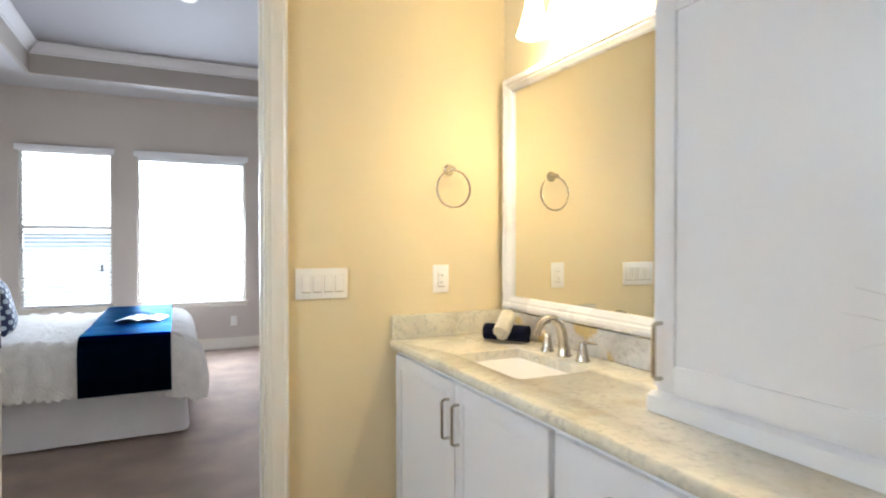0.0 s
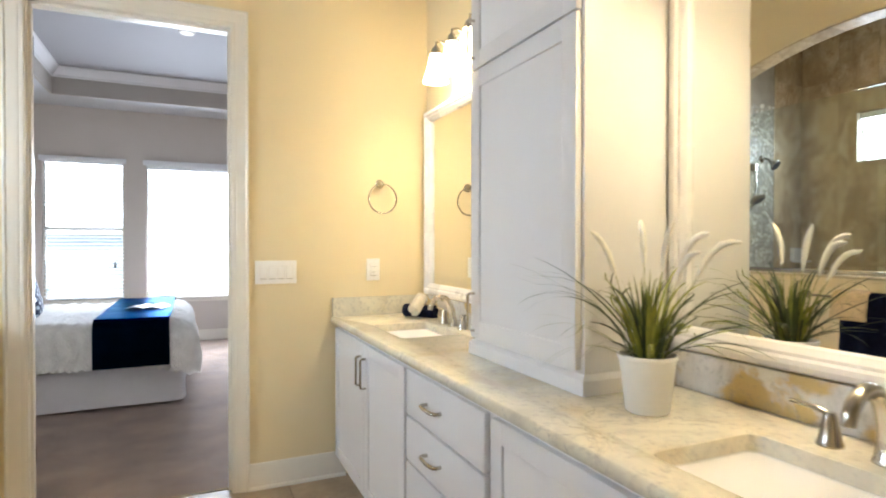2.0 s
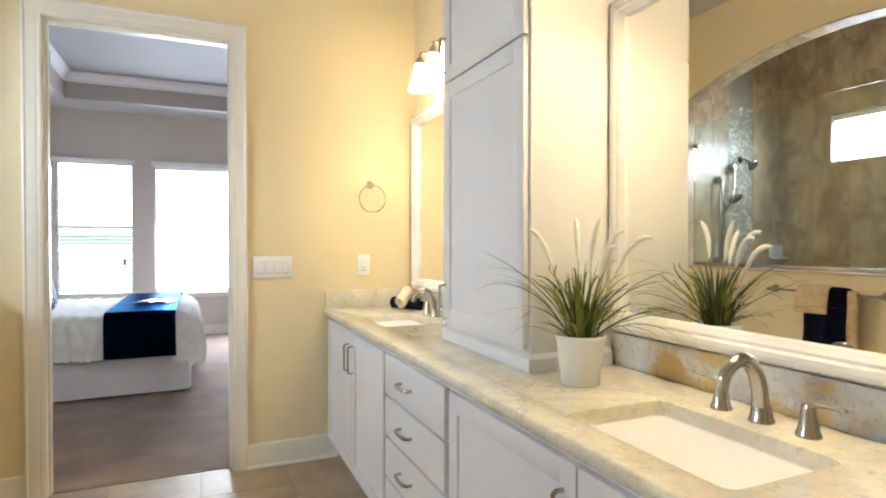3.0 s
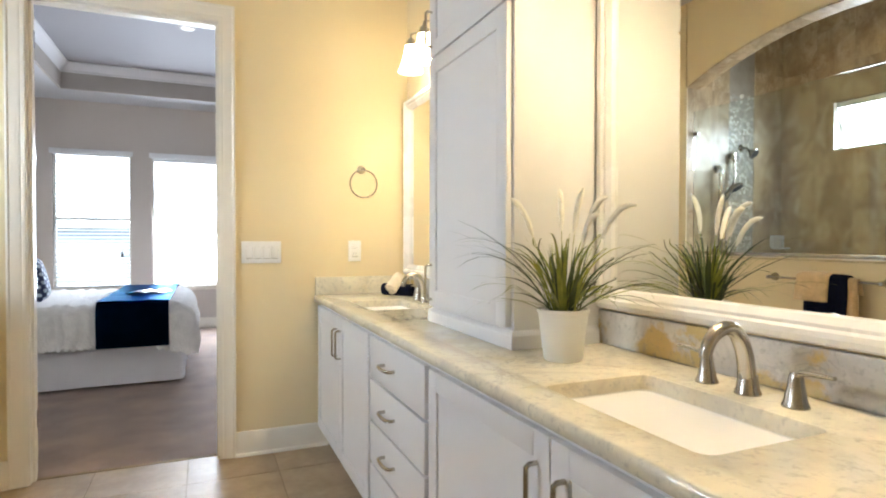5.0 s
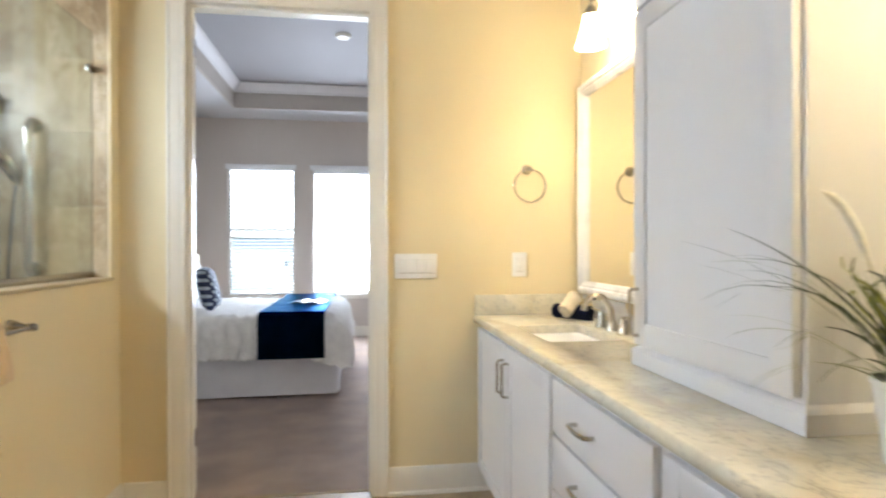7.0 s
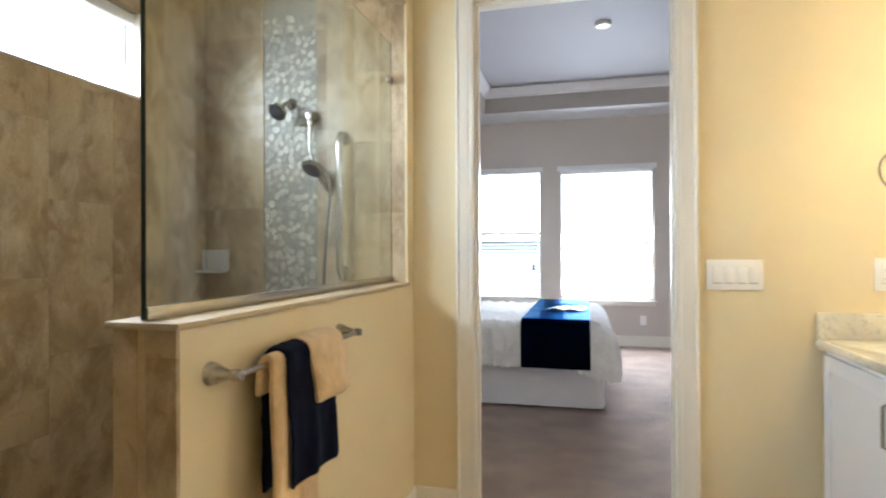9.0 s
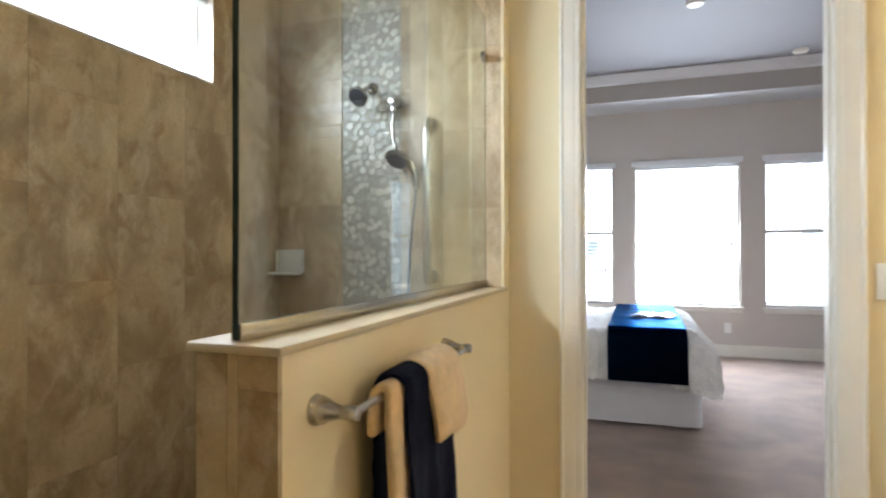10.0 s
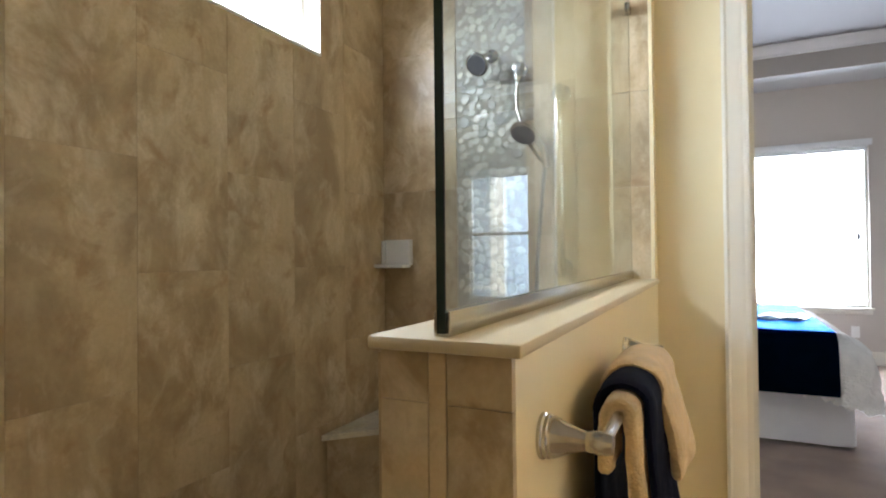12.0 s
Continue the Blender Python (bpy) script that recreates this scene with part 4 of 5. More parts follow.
for az, lean, ln in ((2.9, 0.34, 0.36), (1.2, 0.05, 0.37), (4.9, 0.13, 0.36), (4.8, 0.34, 0.37), (5.1, 0.46, 0.37), (4.6, 0.42, 0.33)):
    d = Vector((math.cos(az), math.sin(az), 0))
    base = Vector((PX, PY, TOP + 0.12)) + d * 0.01
    nod = rng.uniform(0.5, 1.6)
    pts = [base + d * (math.sin(lean) * ln * u + 0.12 * nod * max(0, u - 0.78)) + Vector((0, 0, ln * u * math.cos(lean) - 0.5 * nod * max(0, u - 0.85) ** 1.5)) for u in [i / 16 for i in range(17)]]
    bm = bmesh.new()
    tube(bm, pts[:12], 0.0008, 6)
    part("stem", bm, M_LEAFY, plant)
    bm = bmesh.new()
    tube(bm, pts[10:], [0.002, 0.0062, 0.0075, 0.0078, 0.0076, 0.0066, 0.002], 8)
    for i in range(220):
        q = pts[10 + rng.randrange(7)].lerp(pts[9 + rng.randrange(7)], rng.random() * 0.3) + Vector((rng.gauss(0, 0.003), rng.gauss(0, 0.003), rng.gauss(0, 0.006)))
        v = Vector((rng.gauss(0, 1), rng.gauss(0, 1), rng.gauss(0.6, 1))).normalized() * 0.0065
        w = v.orthogonal().normalized() * 0.0006
        bm.faces.new([bm.verts.new(q - w), bm.verts.new(q + w), bm.verts.new(q + v)])
    part("plume", bm, M_PLUME, plant, "white feathery plume")

# ---- towel bar and towels ----
BX, BZ = -0.318, 0.988
bar = thing("towel_bar", (HX1, 1.15, BZ), "brushed nickel towel bar with flared posts on the half wall", "towel bar")
bm = bmesh.new()
lathe(bm, [(0.0075, 0), (0.0075, 0.66)], (BX, 0.800, BZ), (0, 1, 0), 14)
part("rod", bm, M_NICKEL, bar)
for y in (0.804, 1.460):
    bm = bmesh.new()
    lathe(bm, [(0.0265, 0), (0.0265, 0.004), (0.0245, 0.006), (0.0252, 0.010), (0.0235, 0.012), (0.0238, 0.016), (0.0165, 0.032), (0.0115, 0.048), (0.0105, 0.052), (0.0120, 0.055), (0.0130, 0.064), (0.0130, 0.074), (0.0110, 0.081), (0.0, 0.083)], (HX1 + 0.0005, y, BZ), (1, 0, 0), 22)
    part("post", bm, M_NICKEL, bar)


def drape(y0, y1, front, back, layer, thick, material, label, seed, flare=0.0, fold=0.006, waves=2.2, swell=0.0):
    """A towel over the bar: front and back are the heights of its two hems; it swells outwards towards the front hem."""
    r = 0.012 + layer
    rows = []
    n = 22
    path = []
    for i in range(23):
        z = front + (BZ - front) * i / 22
        path.append((BX + r + swell * math.sin(min(1.0, (BZ - z) / max(0.05, BZ - front)) * math.pi * 0.55), z, BZ - z, 1))
    path += [(BX + r * math.cos(a), BZ + r * math.sin(a), 0, 0) for a in [math.pi * i / 12 for i in range(1, 12)]]
    path += [(max(BX - r, HX1 + 0.012), z, BZ - z, -1) for z in [BZ + (back - BZ) * i / 18 for i in range(19)]]
    for j in range(n + 1):
        u = j / n
        row = []
        for x, z, h, side in path:
            y = y0 + (y1 - y0) * u + flare * (u - 0.5) * h + 0.004 * smooth_noise((z * 7, u, seed), 1)
            wv = fold * min(1, h * 5) * math.sin(2 * math.pi * waves * u + seed) + 0.006 * min(1, h * 6) * smooth_noise((u * 2, z * 4, seed), 1.5)
            dx = (abs(wv) + wv) if side > 0 else (wv * 0.3 if side < 0 else 0)
            curl = 0.006 * (4 * (u - 0.5) ** 2) ** 2
            row.append(Vector((x + dx - (curl if side > 0 else 0), y, z - 0.004 * (2 * u - 1) ** 4 * (1 if side == 0 else 0) + 0.006 * smooth_noise((u * 2.5, seed, 2), 1) * (1 if h > 0.1 else 0))))
        rows.append(row)
    bm = bmesh.new()
    sheet(bm, rows, thick)
    for _ in range(2):
        bmesh.ops.smooth_vert(bm, verts=bm.verts, factor=0.5, use_axis_x=True, use_axis_y=True, use_axis_z=True)
    for v in bm.verts:
        q = v.co
        v.co = q + Vector((1, 0.3, 0.5)) * (0.0014 * smooth_noise(q, 160) + 0.003 * smooth_noise(q, 28))
        v.co.x = max(v.co.x, HX1 + 0.004)
    return solid("towel", bm, material, label, "towel", smooth=60)


drape(0.912, 0.995, 0.40, 0.915, 0.013, 0.018, M_TAN, "narrow folded tan terry towel hanging on the bar", 1.0, 0.22, 0.009, 1.0, 0.012)
drape(0.955, 1.205, 0.680, 0.66, 0.030, 0.013, M_NAVY, "navy terry towel hanging over the bar", 2.0, 0.02, 0.006, 2.2, 0.008)
drape(1.050, 1.250, 0.865, 0.42, 0.040, 0.017, M_TAN, "short tan hand towel folded over the navy one", 3.0, 0.04, 0.005, 1.4, 0.022)

# ---- shower ----
SY = 2.2080     # tiled face of the end wall
glass_panel = thing("shower_glass", (-0.467, 1.45, 1.112), "frameless clear glass panel standing on the half wall", "shower screen")
GX = -0.467
g = part("pane", boxes((GX - 0.005, GX + 0.005, 0.7035, SY - 0.004, 1.128, 2.22)), M_GLASS, glass_panel, smooth=None)
g.visible_shadow = False
part("polished_edge", boxes((GX - 0.0052, GX + 0.0052, 0.7005, 0.7033, 1.116, 2.22)), M_BLACKEDGE, glass_panel, "dark green polished glass edge", smooth=None)
part("channel", boxes((GX - 0.010, GX - 0.0055, 0.7035, SY - 0.002, 1.1125, 1.140), (GX + 0.0055, GX + 0.010, 0.7035, SY - 0.002, 1.1125, 1.140), (GX - 0.0055, GX + 0.0055, 0.7035, SY - 0.002, 1.1125, 1.1275), bevel=0.0008), M_NICKEL, glass_panel, "brushed nickel channel")
part("clip", boxes((GX - 0.013, GX + 0.013, SY - 0.045, SY - 0.001, 2.035, 2.065), bevel=0.002), M_NICKEL, glass_panel, "nickel wall clip")

sh = thing("fixed_shower", (-1.06, SY, 1.965), "brushed nickel fixed shower head on a short arm", "shower head")
bm = bmesh.new()
lathe(bm, [(0.028, 0), (0.028, 0.004), (0.02, 0.010), (0.010, 0.014)], (-0.985, SY, 1.975), (0, -1, 0), 20)
tube(bm, [(-0.985, SY - 0.005, 1.975), (-0.988, SY - 0.03, 1.976), (-0.992, SY - 0.055, 1.962), (-0.996, SY - 0.068, 1.945)], 0.010, 12)
part("arm", bm, M_NICKEL, sh)
bm = bmesh.new()
ax = Vector((-0.10, -0.72, -0.55)).normalized()
o = Vector((-0.996, SY - 0.066, 1.946))
lathe(bm, [(0.012, 0), (0.016, 0.012), (0.030, 0.030), (0.044, 0.044), (0.046, 0.054), (0.042, 0.058), (0.038, 0.058)], o, ax, 24)
head = part("head", bm, M_NICKEL, sh)
bm = bmesh.new()
lathe(bm, [(0.0, 0.0), (0.038, 0.0), (0.036, 0.004), (0.0, 0.005)], o + ax * 0.0575, ax, 24)
part("spray_face", bm, M_DARK, head, "dark grey spray face")

hs = thing("hand_shower", (-0.88, SY, 1.90), "brushed nickel hand shower with hose and holder", "hand shower")
bm = bmesh.new()
lathe(bm, [(0.030, 0), (0.030, 0.005), (0.022, 0.012), (0.017, 0.02), (0.017, 0.05), (0.0, 0.052)], (-0.868, SY, 1.905), (0, -1, 0), 20)
lathe(bm, [(0.015, 0), (0.016, 0.004), (0.016, 0.05), (0.013, 0.055)], (-0.868, SY - 0.035, 1.853), (0, 0, 1), 16)
part("outlet_elbow", bm, M_NICKEL, hs)
bm = bmesh.new()
tube(bm, [(-0.868, SY - 0.035, 1.86), (-0.872, SY - 0.038, 1.80), (-0.868, SY - 0.044, 1.74), (-0.850, SY - 0.048, 1.69), (-0.815, SY - 0.050, 1.60), (-0.775, SY - 0.045, 1.54)], 0.0075, 10)
part("slide_arm", bm, M_NICKEL, hs)
bm = bmesh.new()
hd = Vector((-0.826, SY - 0.090, 1.645))
ax = Vector((-0.15, -0.55, -0.75)).normalized()
lathe(bm, [(0.020, -0.026), (0.040, -0.015), (0.053, 0.0), (0.054, 0.011), (0.048, 0.016), (0.0, 0.016)], hd, ax, 24)
tube(bm, [hd - ax * 0.010, hd + Vector((0.034, 0.035, -0.012)), hd + Vector((0.056, 0.055, -0.055)), hd + Vector((0.062, 0.062, -0.125))], [0.020, 0.018, 0.016, 0.013], 12)
hh = part("handset", bm, M_NICKEL, hs)
bm = bmesh.new()
lathe(bm, [(0.0, 0.0), (0.045, 0.0), (0.043, 0.003), (0.0, 0.004)], hd + ax * 0.0155, ax, 24)
part("spray_face", bm, M_DARK, hh, "dark grey spray face")
bm = bmesh.new()
hose = []
for i in range(40):
    u = i / 39
    hose.append((-0.768 - 0.040 * math.sin(u * 2.6), SY - 0.028 + 0.012 * u, 1.540 - 0.60 * math.sin(u * math.pi * 0.5)))
tube(bm, hose, [0.0065 + 0.0008 * (i % 2) for i in range(40)], 10)
part("hose", bm, M_HOSE, hs, "metal hose")

gb = thing("grab_bar", (-0.712, SY, 1.46), "brushed steel vertical grab bar on the shower end wall", "grab bar")
bm = bmesh.new()
pts = [(-0.712, SY - 0.001, 1.79), (-0.712, SY - 0.03, 1.805), (-0.712, SY - 0.045, 1.78)] + [(-0.712, SY - 0.048, 1.75 - 0.56 * i / 8) for i in range(9)] + [(-0.712, SY - 0.045, 1.16), (-0.712, SY - 0.03, 1.135), (-0.712, SY - 0.001, 1.15)]
tube(bm, pts, 0.018, 14)
part("bar", bm, M_NICKEL, gb)
for z in (1.79, 1.15):
    bm = bmesh.new()
    lathe(bm, [(0.036, 0), (0.036, 0.004), (0.030, 0.010), (0.016, 0.012)], (-0.712, SY - 0.0002, z), (0, -1, 0), 20)
    part("flange", bm, M_NICKEL, gb)

bm = bmesh.new()
dx0, dx1, dz0, dz1 = -1.472, -1.335, 1.150, 1.268
box(bm, dx0, dx1, SY - 0.014, SY - 0.0005, dz0 + 0.01, dz1, bevel=0.006)
for b in ((dx0, dx0 + 0.014, SY - 0.035, SY - 0.012, dz0 + 0.01, dz1 - 0.004), (dx1 - 0.014, dx1, SY - 0.035, SY - 0.012, dz0 + 0.01, dz1 - 0.004)):
    box(bm, *b, bevel=0.005)
box(bm, dx0 - 0.012, dx1 - 0.004, SY - 0.085, SY - 0.012, dz0, dz0 + 0.016, bevel=0.006)
solid("soap_dish", bm, M_PORC, "cream ceramic soap dish set on the shower wall", "soap dish")

# corner bench
LEG, BT = 0.42, 0.566
bench = thing("shower_bench", (FX + 0.14, SY - 0.14, 0), "tiled corner shower bench with a cream stone seat", "bench")
bm = bmesh.new()
tri = [(FX + 0.011, SY - 0.001), (FX + LEG, SY - 0.001), (FX + 0.011, SY - LEG)]
lo, hi = [bm.verts.new((x, y, 0.0)) for x, y in tri], [bm.verts.new((x, y, BT - 0.02)) for x, y in tri]
bm.faces.new(lo)
bm.faces.new(hi)
for i in range(3):
    bm.faces.new((lo[i], lo[(i + 1) % 3], hi[(i + 1) % 3], hi[i]))
part("base", bm, M_TILE, bench, smooth=None)
bm = bmesh.new()
tri = [(FX + 0.011, SY - 0.001), (FX + LEG + 0.03, SY - 0.001), (FX + 0.011, SY - LEG - 0.03)]
lo, hi = [bm.verts.new((x, y, BT - 0.0195)) for x, y in tri], [bm.verts.new((x, y, BT)) for x, y in tri]
bm.faces.new(lo)
bm.faces.new(hi)
for i in range(3):
    bm.faces.new((lo[i], lo[(i + 1) % 3], hi[(i + 1) % 3], hi[i]))
part("seat", bm, M_STONE, bench, "cream stone seat", smooth=None)

# ---- bedroom ----
BY0, BY1, BX1 = 4.235, 6.02, 0.53
bed = thing("bed", (-0.45, 5.1, 0.006), "made bed with white ruffled comforter and pale bed skirt", "bed")
part("mattress", boxes((BW + 0.12, BX1 - 0.01, BY0 + 0.02, BY1 - 0.02, 0.28, 0.60), bevel=0.05), M_QUILT, bed)
part("headboard", boxes((BW + 0.01, BW + 0.08, BY0 - 0.05, BY1 + 0.05, 0.007, 1.25), bevel=0.02), M_SKIRT, bed)
bm = bmesh.new()
outline = []
n = 90
L1, L2 = BX1 - (BW + 0.12), BY1 - BY0
for i in range(n * 2):
    s = i / (n * 2) * (2 * L1 + L2)
    if s < L1:
        p, nn = Vector((BW + 0.12 + s, BY0, 0)), Vector((0, -1, 0))
    elif s < L1 + L2:
        p, nn = Vector((BX1, BY0 + s - L1, 0)), Vector((1, 0, 0))
    else:
        p, nn = Vector((BX1 - (s - L1 - L2), BY1, 0)), Vector((0, 1, 0))
    outline.append((p, nn, s))
rows = []
for k in range(7):
    z = 0.030 + (0.32 - 0.030) * k / 6
    rows.append([p + nn * ((1 - k / 6) * (0.012 + 0.022 * smooth_noise((s * 2.6, 0, 0), 1.0) + 0.010 * smooth_noise((s * 7.0, 2, 0), 1.0)) + 0.004) + Vector((0, 0, z + (0.016 * smooth_noise((s * 1.6, 3, 0), 1) if k == 0 else 0))) for p, nn, s in outline])
sheet(bm, rows, 0.004)
part("bed_skirt", bm, M_SKIRT, bed, "pale grey bed skirt with soft folds", smooth=60)
# comforter: rings from the middle of the bed out over its edges
def ring_points(x0, x1, y0, y1, r):
    r = max(0.004, min(r, (x1 - x0) / 2 - 0.002, (y1 - y0) / 2 - 0.002))
    out = []
    for (cx, cy, a0), (ex, ey), cnt in (((x1 - r, y1 - r, 0), (x0 + r, y1), 90), ((x0 + r, y1 - r, 90), (x0, y0 + r), 60), ((x0 + r, y0 + r, 180), (x1 - r, y0), 110), ((x1 - r, y0 + r, 270), (x1, y1 - r), 80)):
        for k in range(12):
            a = radians(a0 + 90 * k / 12)
            out.append(Vector((cx + r * math.cos(a), cy + r * math.sin(a), 0)))
        a = radians(a0 + 90)
        st = Vector((cx + r * math.cos(a), cy + r * math.sin(a), 0))
        for k in range(cnt):
            out.append(st.lerp(Vector((ex, ey, 0)), k / cnt))
    return out


TOPB = 0.690
QX0, QX1, QY0, QY1 = BW + 0.12, 0.625, 4.135, 6.08
RINGS = [(0.93 - 0.06 * k, 0.0) for k in range(13)] + [(0.14, -0.004), (0.10, -0.014), (0.07, -0.030), (0.045, -0.055), (0.028, -0.085), (0.016, -0.12), (0.008, -0.16), (0.002, -0.20), (-0.006, -0.24), (-0.014, -0.28), (-0.020, -0.315), (-0.024, -0.34)]
bm = bmesh.new()
grid = []
for off, dz in RINGS:
    row = []
    pts = ring_points(QX0 + off, QX1 - off, QY0 + off, QY1 - off, 0.17 - off if off < 0.12 else 0.05)
    mid = Vector(((QX0 + QX1) / 2, (QY0 + QY1) / 2, 0))
    cnt = len(pts)
    for k, q in enumerate(pts):
        tn = pts[(k + 1) % cnt] - pts[k - 1]
        out = Vector((tn.y, -tn.x, 0)).normalized()
        side = min(1.0, -dz / 0.08)
        corner = math.exp(-((q.x - QX1) ** 2 + (q.y - QY0) ** 2) / 0.05)
        rf = 0.010 * smooth_noise((q.x, q.y, dz), 11) + (0.009 if off < 0.16 else 0.0) * math.sin(k * 0.9 + 4 * smooth_noise((q.x, q.y, dz * 3), 6)) + 0.006 * smooth_noise((q.x, q.y, dz), 34)
        z = TOPB + dz * (1 + 0.28 * corner) + rf * (1 - side) + 0.018 * smooth_noise((q.x, q.y, 5), 2.5) * (1 - 0.6 * side)
        if dz < -0.33:
            z += 0.012 * math.sin(k * 1.9) + 0.010 * smooth_noise((q.x * 3, q.y * 3, 1), 5)
        p2 = q + out * (rf * side * 1.3 + 0.05 * corner * side)
        row.append(bm.verts.new((max(p2.x, BW + 0.09), p2.y, z)))
    grid.append(row)
for a, b in zip(grid, grid[1:]):
    for k in range(len(a)):
        bm.faces.new((a[k], a[(k + 1) % len(a)], b[(k + 1) % len(a)], b[k]))
bm.faces.new(grid[0])
part("comforter", bm, M_QUILT, bed, "white ruffled comforter with gathered rows", smooth=70)
ya, yb, RAD = QY0, QY1, 0.10


def edge_path(d):
    """Out and down from the flat top, for d metres past the turn."""
    q = RAD * math.pi / 2
    if d <= 0:
        return d, 0.0
    if d < q:
        a = d / RAD
        return RAD * math.sin(a), -RAD * (1 - math.cos(a))
    return RAD + 0.06 * (d - q), -RAD - (d - q)


# runner across the foot
bm = bmesh.new()
rows = []
for i in range(25):
    x = -0.085 + 0.525 * i / 24
    row = []
    for j in range(70):
        sy = (ya + RAD - 0.425) + (yb - ya - 2 * RAD + 0.425 + 0.30) * j / 69
        if sy < ya + RAD:
            e, zy = edge_path(ya + RAD - sy)
            y = ya + RAD - e - 0.038
        elif sy > yb - RAD:
            e, zy = edge_path(sy - (yb - RAD))
            y = yb - RAD + e + 0.030
        else:
            y, zy = sy, 0.0
        z = TOPB + zy + 0.030 + 0.006 * smooth_noise((x, sy, 8), 5) * (1 if zy > -0.05 else 0)
        row.append(Vector((x + 0.008 * smooth_noise((sy, 0, 4), 2), y + 0.003 * smooth_noise((x, z, 3), 7), z)))
    rows.append(row)
sheet(bm, rows, 0.006)
solid("bed_runner", bm, M_SATIN, "dark navy satin runner laid across the bed", "bed runner", smooth=60)


def cushion(at, w, h, t, rx, rz, material, label, dots=None):
    c = thing("pillow", at, label, "pillow", "bed pillows")
    m = Matrix.Translation(at) @ Euler((radians(rx), 0, radians(rz))).to_matrix().to_4x4()
    bm = bmesh.new()
    n = 20
    grid = {}
    for s in (1, -1):
        for i in range(n + 1):
            for j in range(n + 1):
                u, v = -1 + 2 * i / n, -1 + 2 * j / n
                th = t / 2 * max(0.0, (1 - u ** 4) * (1 - v ** 4)) ** 0.55
                pinch = 1 - 0.07 * (u * u * v * v) - 0.05 * (1 - abs(u)) * (abs(v) ** 3) - 0.05 * (1 - abs(v)) * (abs(u) ** 3)
                grid[s, i, j] = bm.verts.new(m @ Vector((u * w / 2 * pinch, s * th, h / 2 + v * h / 2 * pinch)))
        for i in range(n):
            for j in range(n):
                bm.faces.new((grid[s, i, j], grid[s, i + 1, j], grid[s, i + 1, j + 1], grid[s, i, j + 1]))
    bmesh.ops.remove_doubles(bm, verts=bm.verts, dist=0.0004)
    part("cushion", bm, material, c, smooth=70)
    return c


def lattice_material():
    """Navy cloth with rows of pale rounded lozenges."""
    m = mat("navy lattice cloth", (0.02, 0.035, 0.09), 0.8, var=0.3, scale=12, grain=300, bump=0.3)
    n, l = m.node_tree.nodes, m.node_tree.links
    b = n["Principled BSDF"]
    geo = n.new("ShaderNodeNewGeometry")
    sep = n.new("ShaderNodeSeparateXYZ")
    l.new(geo.outputs["Position"], sep.inputs[0])

    def wave(socket, k, ph):
        a = n.new("ShaderNodeMath")
        a.operation = "MULTIPLY_ADD"
        a.inputs[1].default_value, a.inputs[2].default_value = k, ph
        l.new(socket, a.inputs[0])
        s = n.new("ShaderNodeMath")
        s.operation = "SINE"
        l.new(a.outputs[0], s.inputs[0])
        return s.outputs[0]

    prod = n.new("ShaderNodeMath")
    prod.operation = "MULTIPLY"
    l.new(wave(sep.outputs["Y"], 66.0, 0.0), prod.inputs[0])
    l.new(wave(sep.outputs["Z"], 92.0, 0.8), prod.inputs[1])
    gt = n.new("ShaderNodeMath")
    gt.operation = "GREATER_THAN"
    gt.inputs[1].default_value = 0.22
    l.new(prod.outputs[0], gt.inputs[0])
    mix = n.new("ShaderNodeMix")
    mix.data_type = "RGBA"
    l.new(gt.outputs[0], mix.inputs["Factor"])
    old = b.inputs["Base Color"].links[0].from_socket
    l.new(old, mix.inputs["A"])
    mix.inputs["B"].default_value = (0.40, 0.48, 0.56, 1)
    l.new(mix.outputs["Result"], b.inputs["Base Color"])
    return m


M_LATTICE = lattice_material()
cushion((-0.565, 4.72, 0.690), 0.46, 0.40, 0.16, -14, 90 + 8, M_LATTICE, "navy square pillow with pale lattice pattern standing on the bed")
cushion((-0.98, 4.85, 0.690), 0.80, 0.50, 0.20, -18, 90, M_QUILT, "white bed pillow leaning on the headboard")
cushion((-0.98, 5.65, 0.690), 0.80, 0.50, 0.20, -18, 90, M_QUILT, "white bed pillow leaning on the headboard")

# bedside table and lamp beyond the bed
NX, NY = -1.22, 6.42
ns = thing("nightstand", (NX, NY, 0.006), "white bedside table beside the bed", "nightstand")
part("body", boxes((NX - 0.22, NX + 0.20, NY - 0.24, NY + 0.24, 0.12, 0.62), bevel=0.004), M_CAB, ns)
part("top", boxes((NX - 0.23, NX + 0.225, NY - 0.25, NY + 0.25, 0.6205, 0.645), bevel=0.005), M_CAB, ns)
for z0, z1 in ((0.14, 0.36), (0.37, 0.60)):
    dr = part("drawer", boxes((NX + 0.2005, NX + 0.214, NY - 0.22, NY + 0.22, z0, z1), bevel=0.003), M_CAB, ns)
    bm = bmesh.new()
    lathe(bm, [(0.006, 0), (0.006, 0.012), (0.014, 0.018), (0.010, 0.026), (0.0, 0.027)], (NX + 0.214, NY, (z0 + z1) / 2), (1, 0, 0), 14)
    part("knob", bm, M_NICKEL, dr, "brushed nickel knob")
for sx in (-0.19, 0.17):
    for sy in (-0.21, 0.21):
        part("leg", boxes((NX + sx - 0.02, NX + sx + 0.02, NY + sy - 0.02, NY + sy + 0.02, 0.0065, 0.1195), bevel=0.003), M_CAB, ns)
bl = thing("table_lamp", (NX - 0.06, NY, 0.6455), "bedside lamp with a pale drum shade on the nightstand", "table lamp")
bm = bmesh.new()
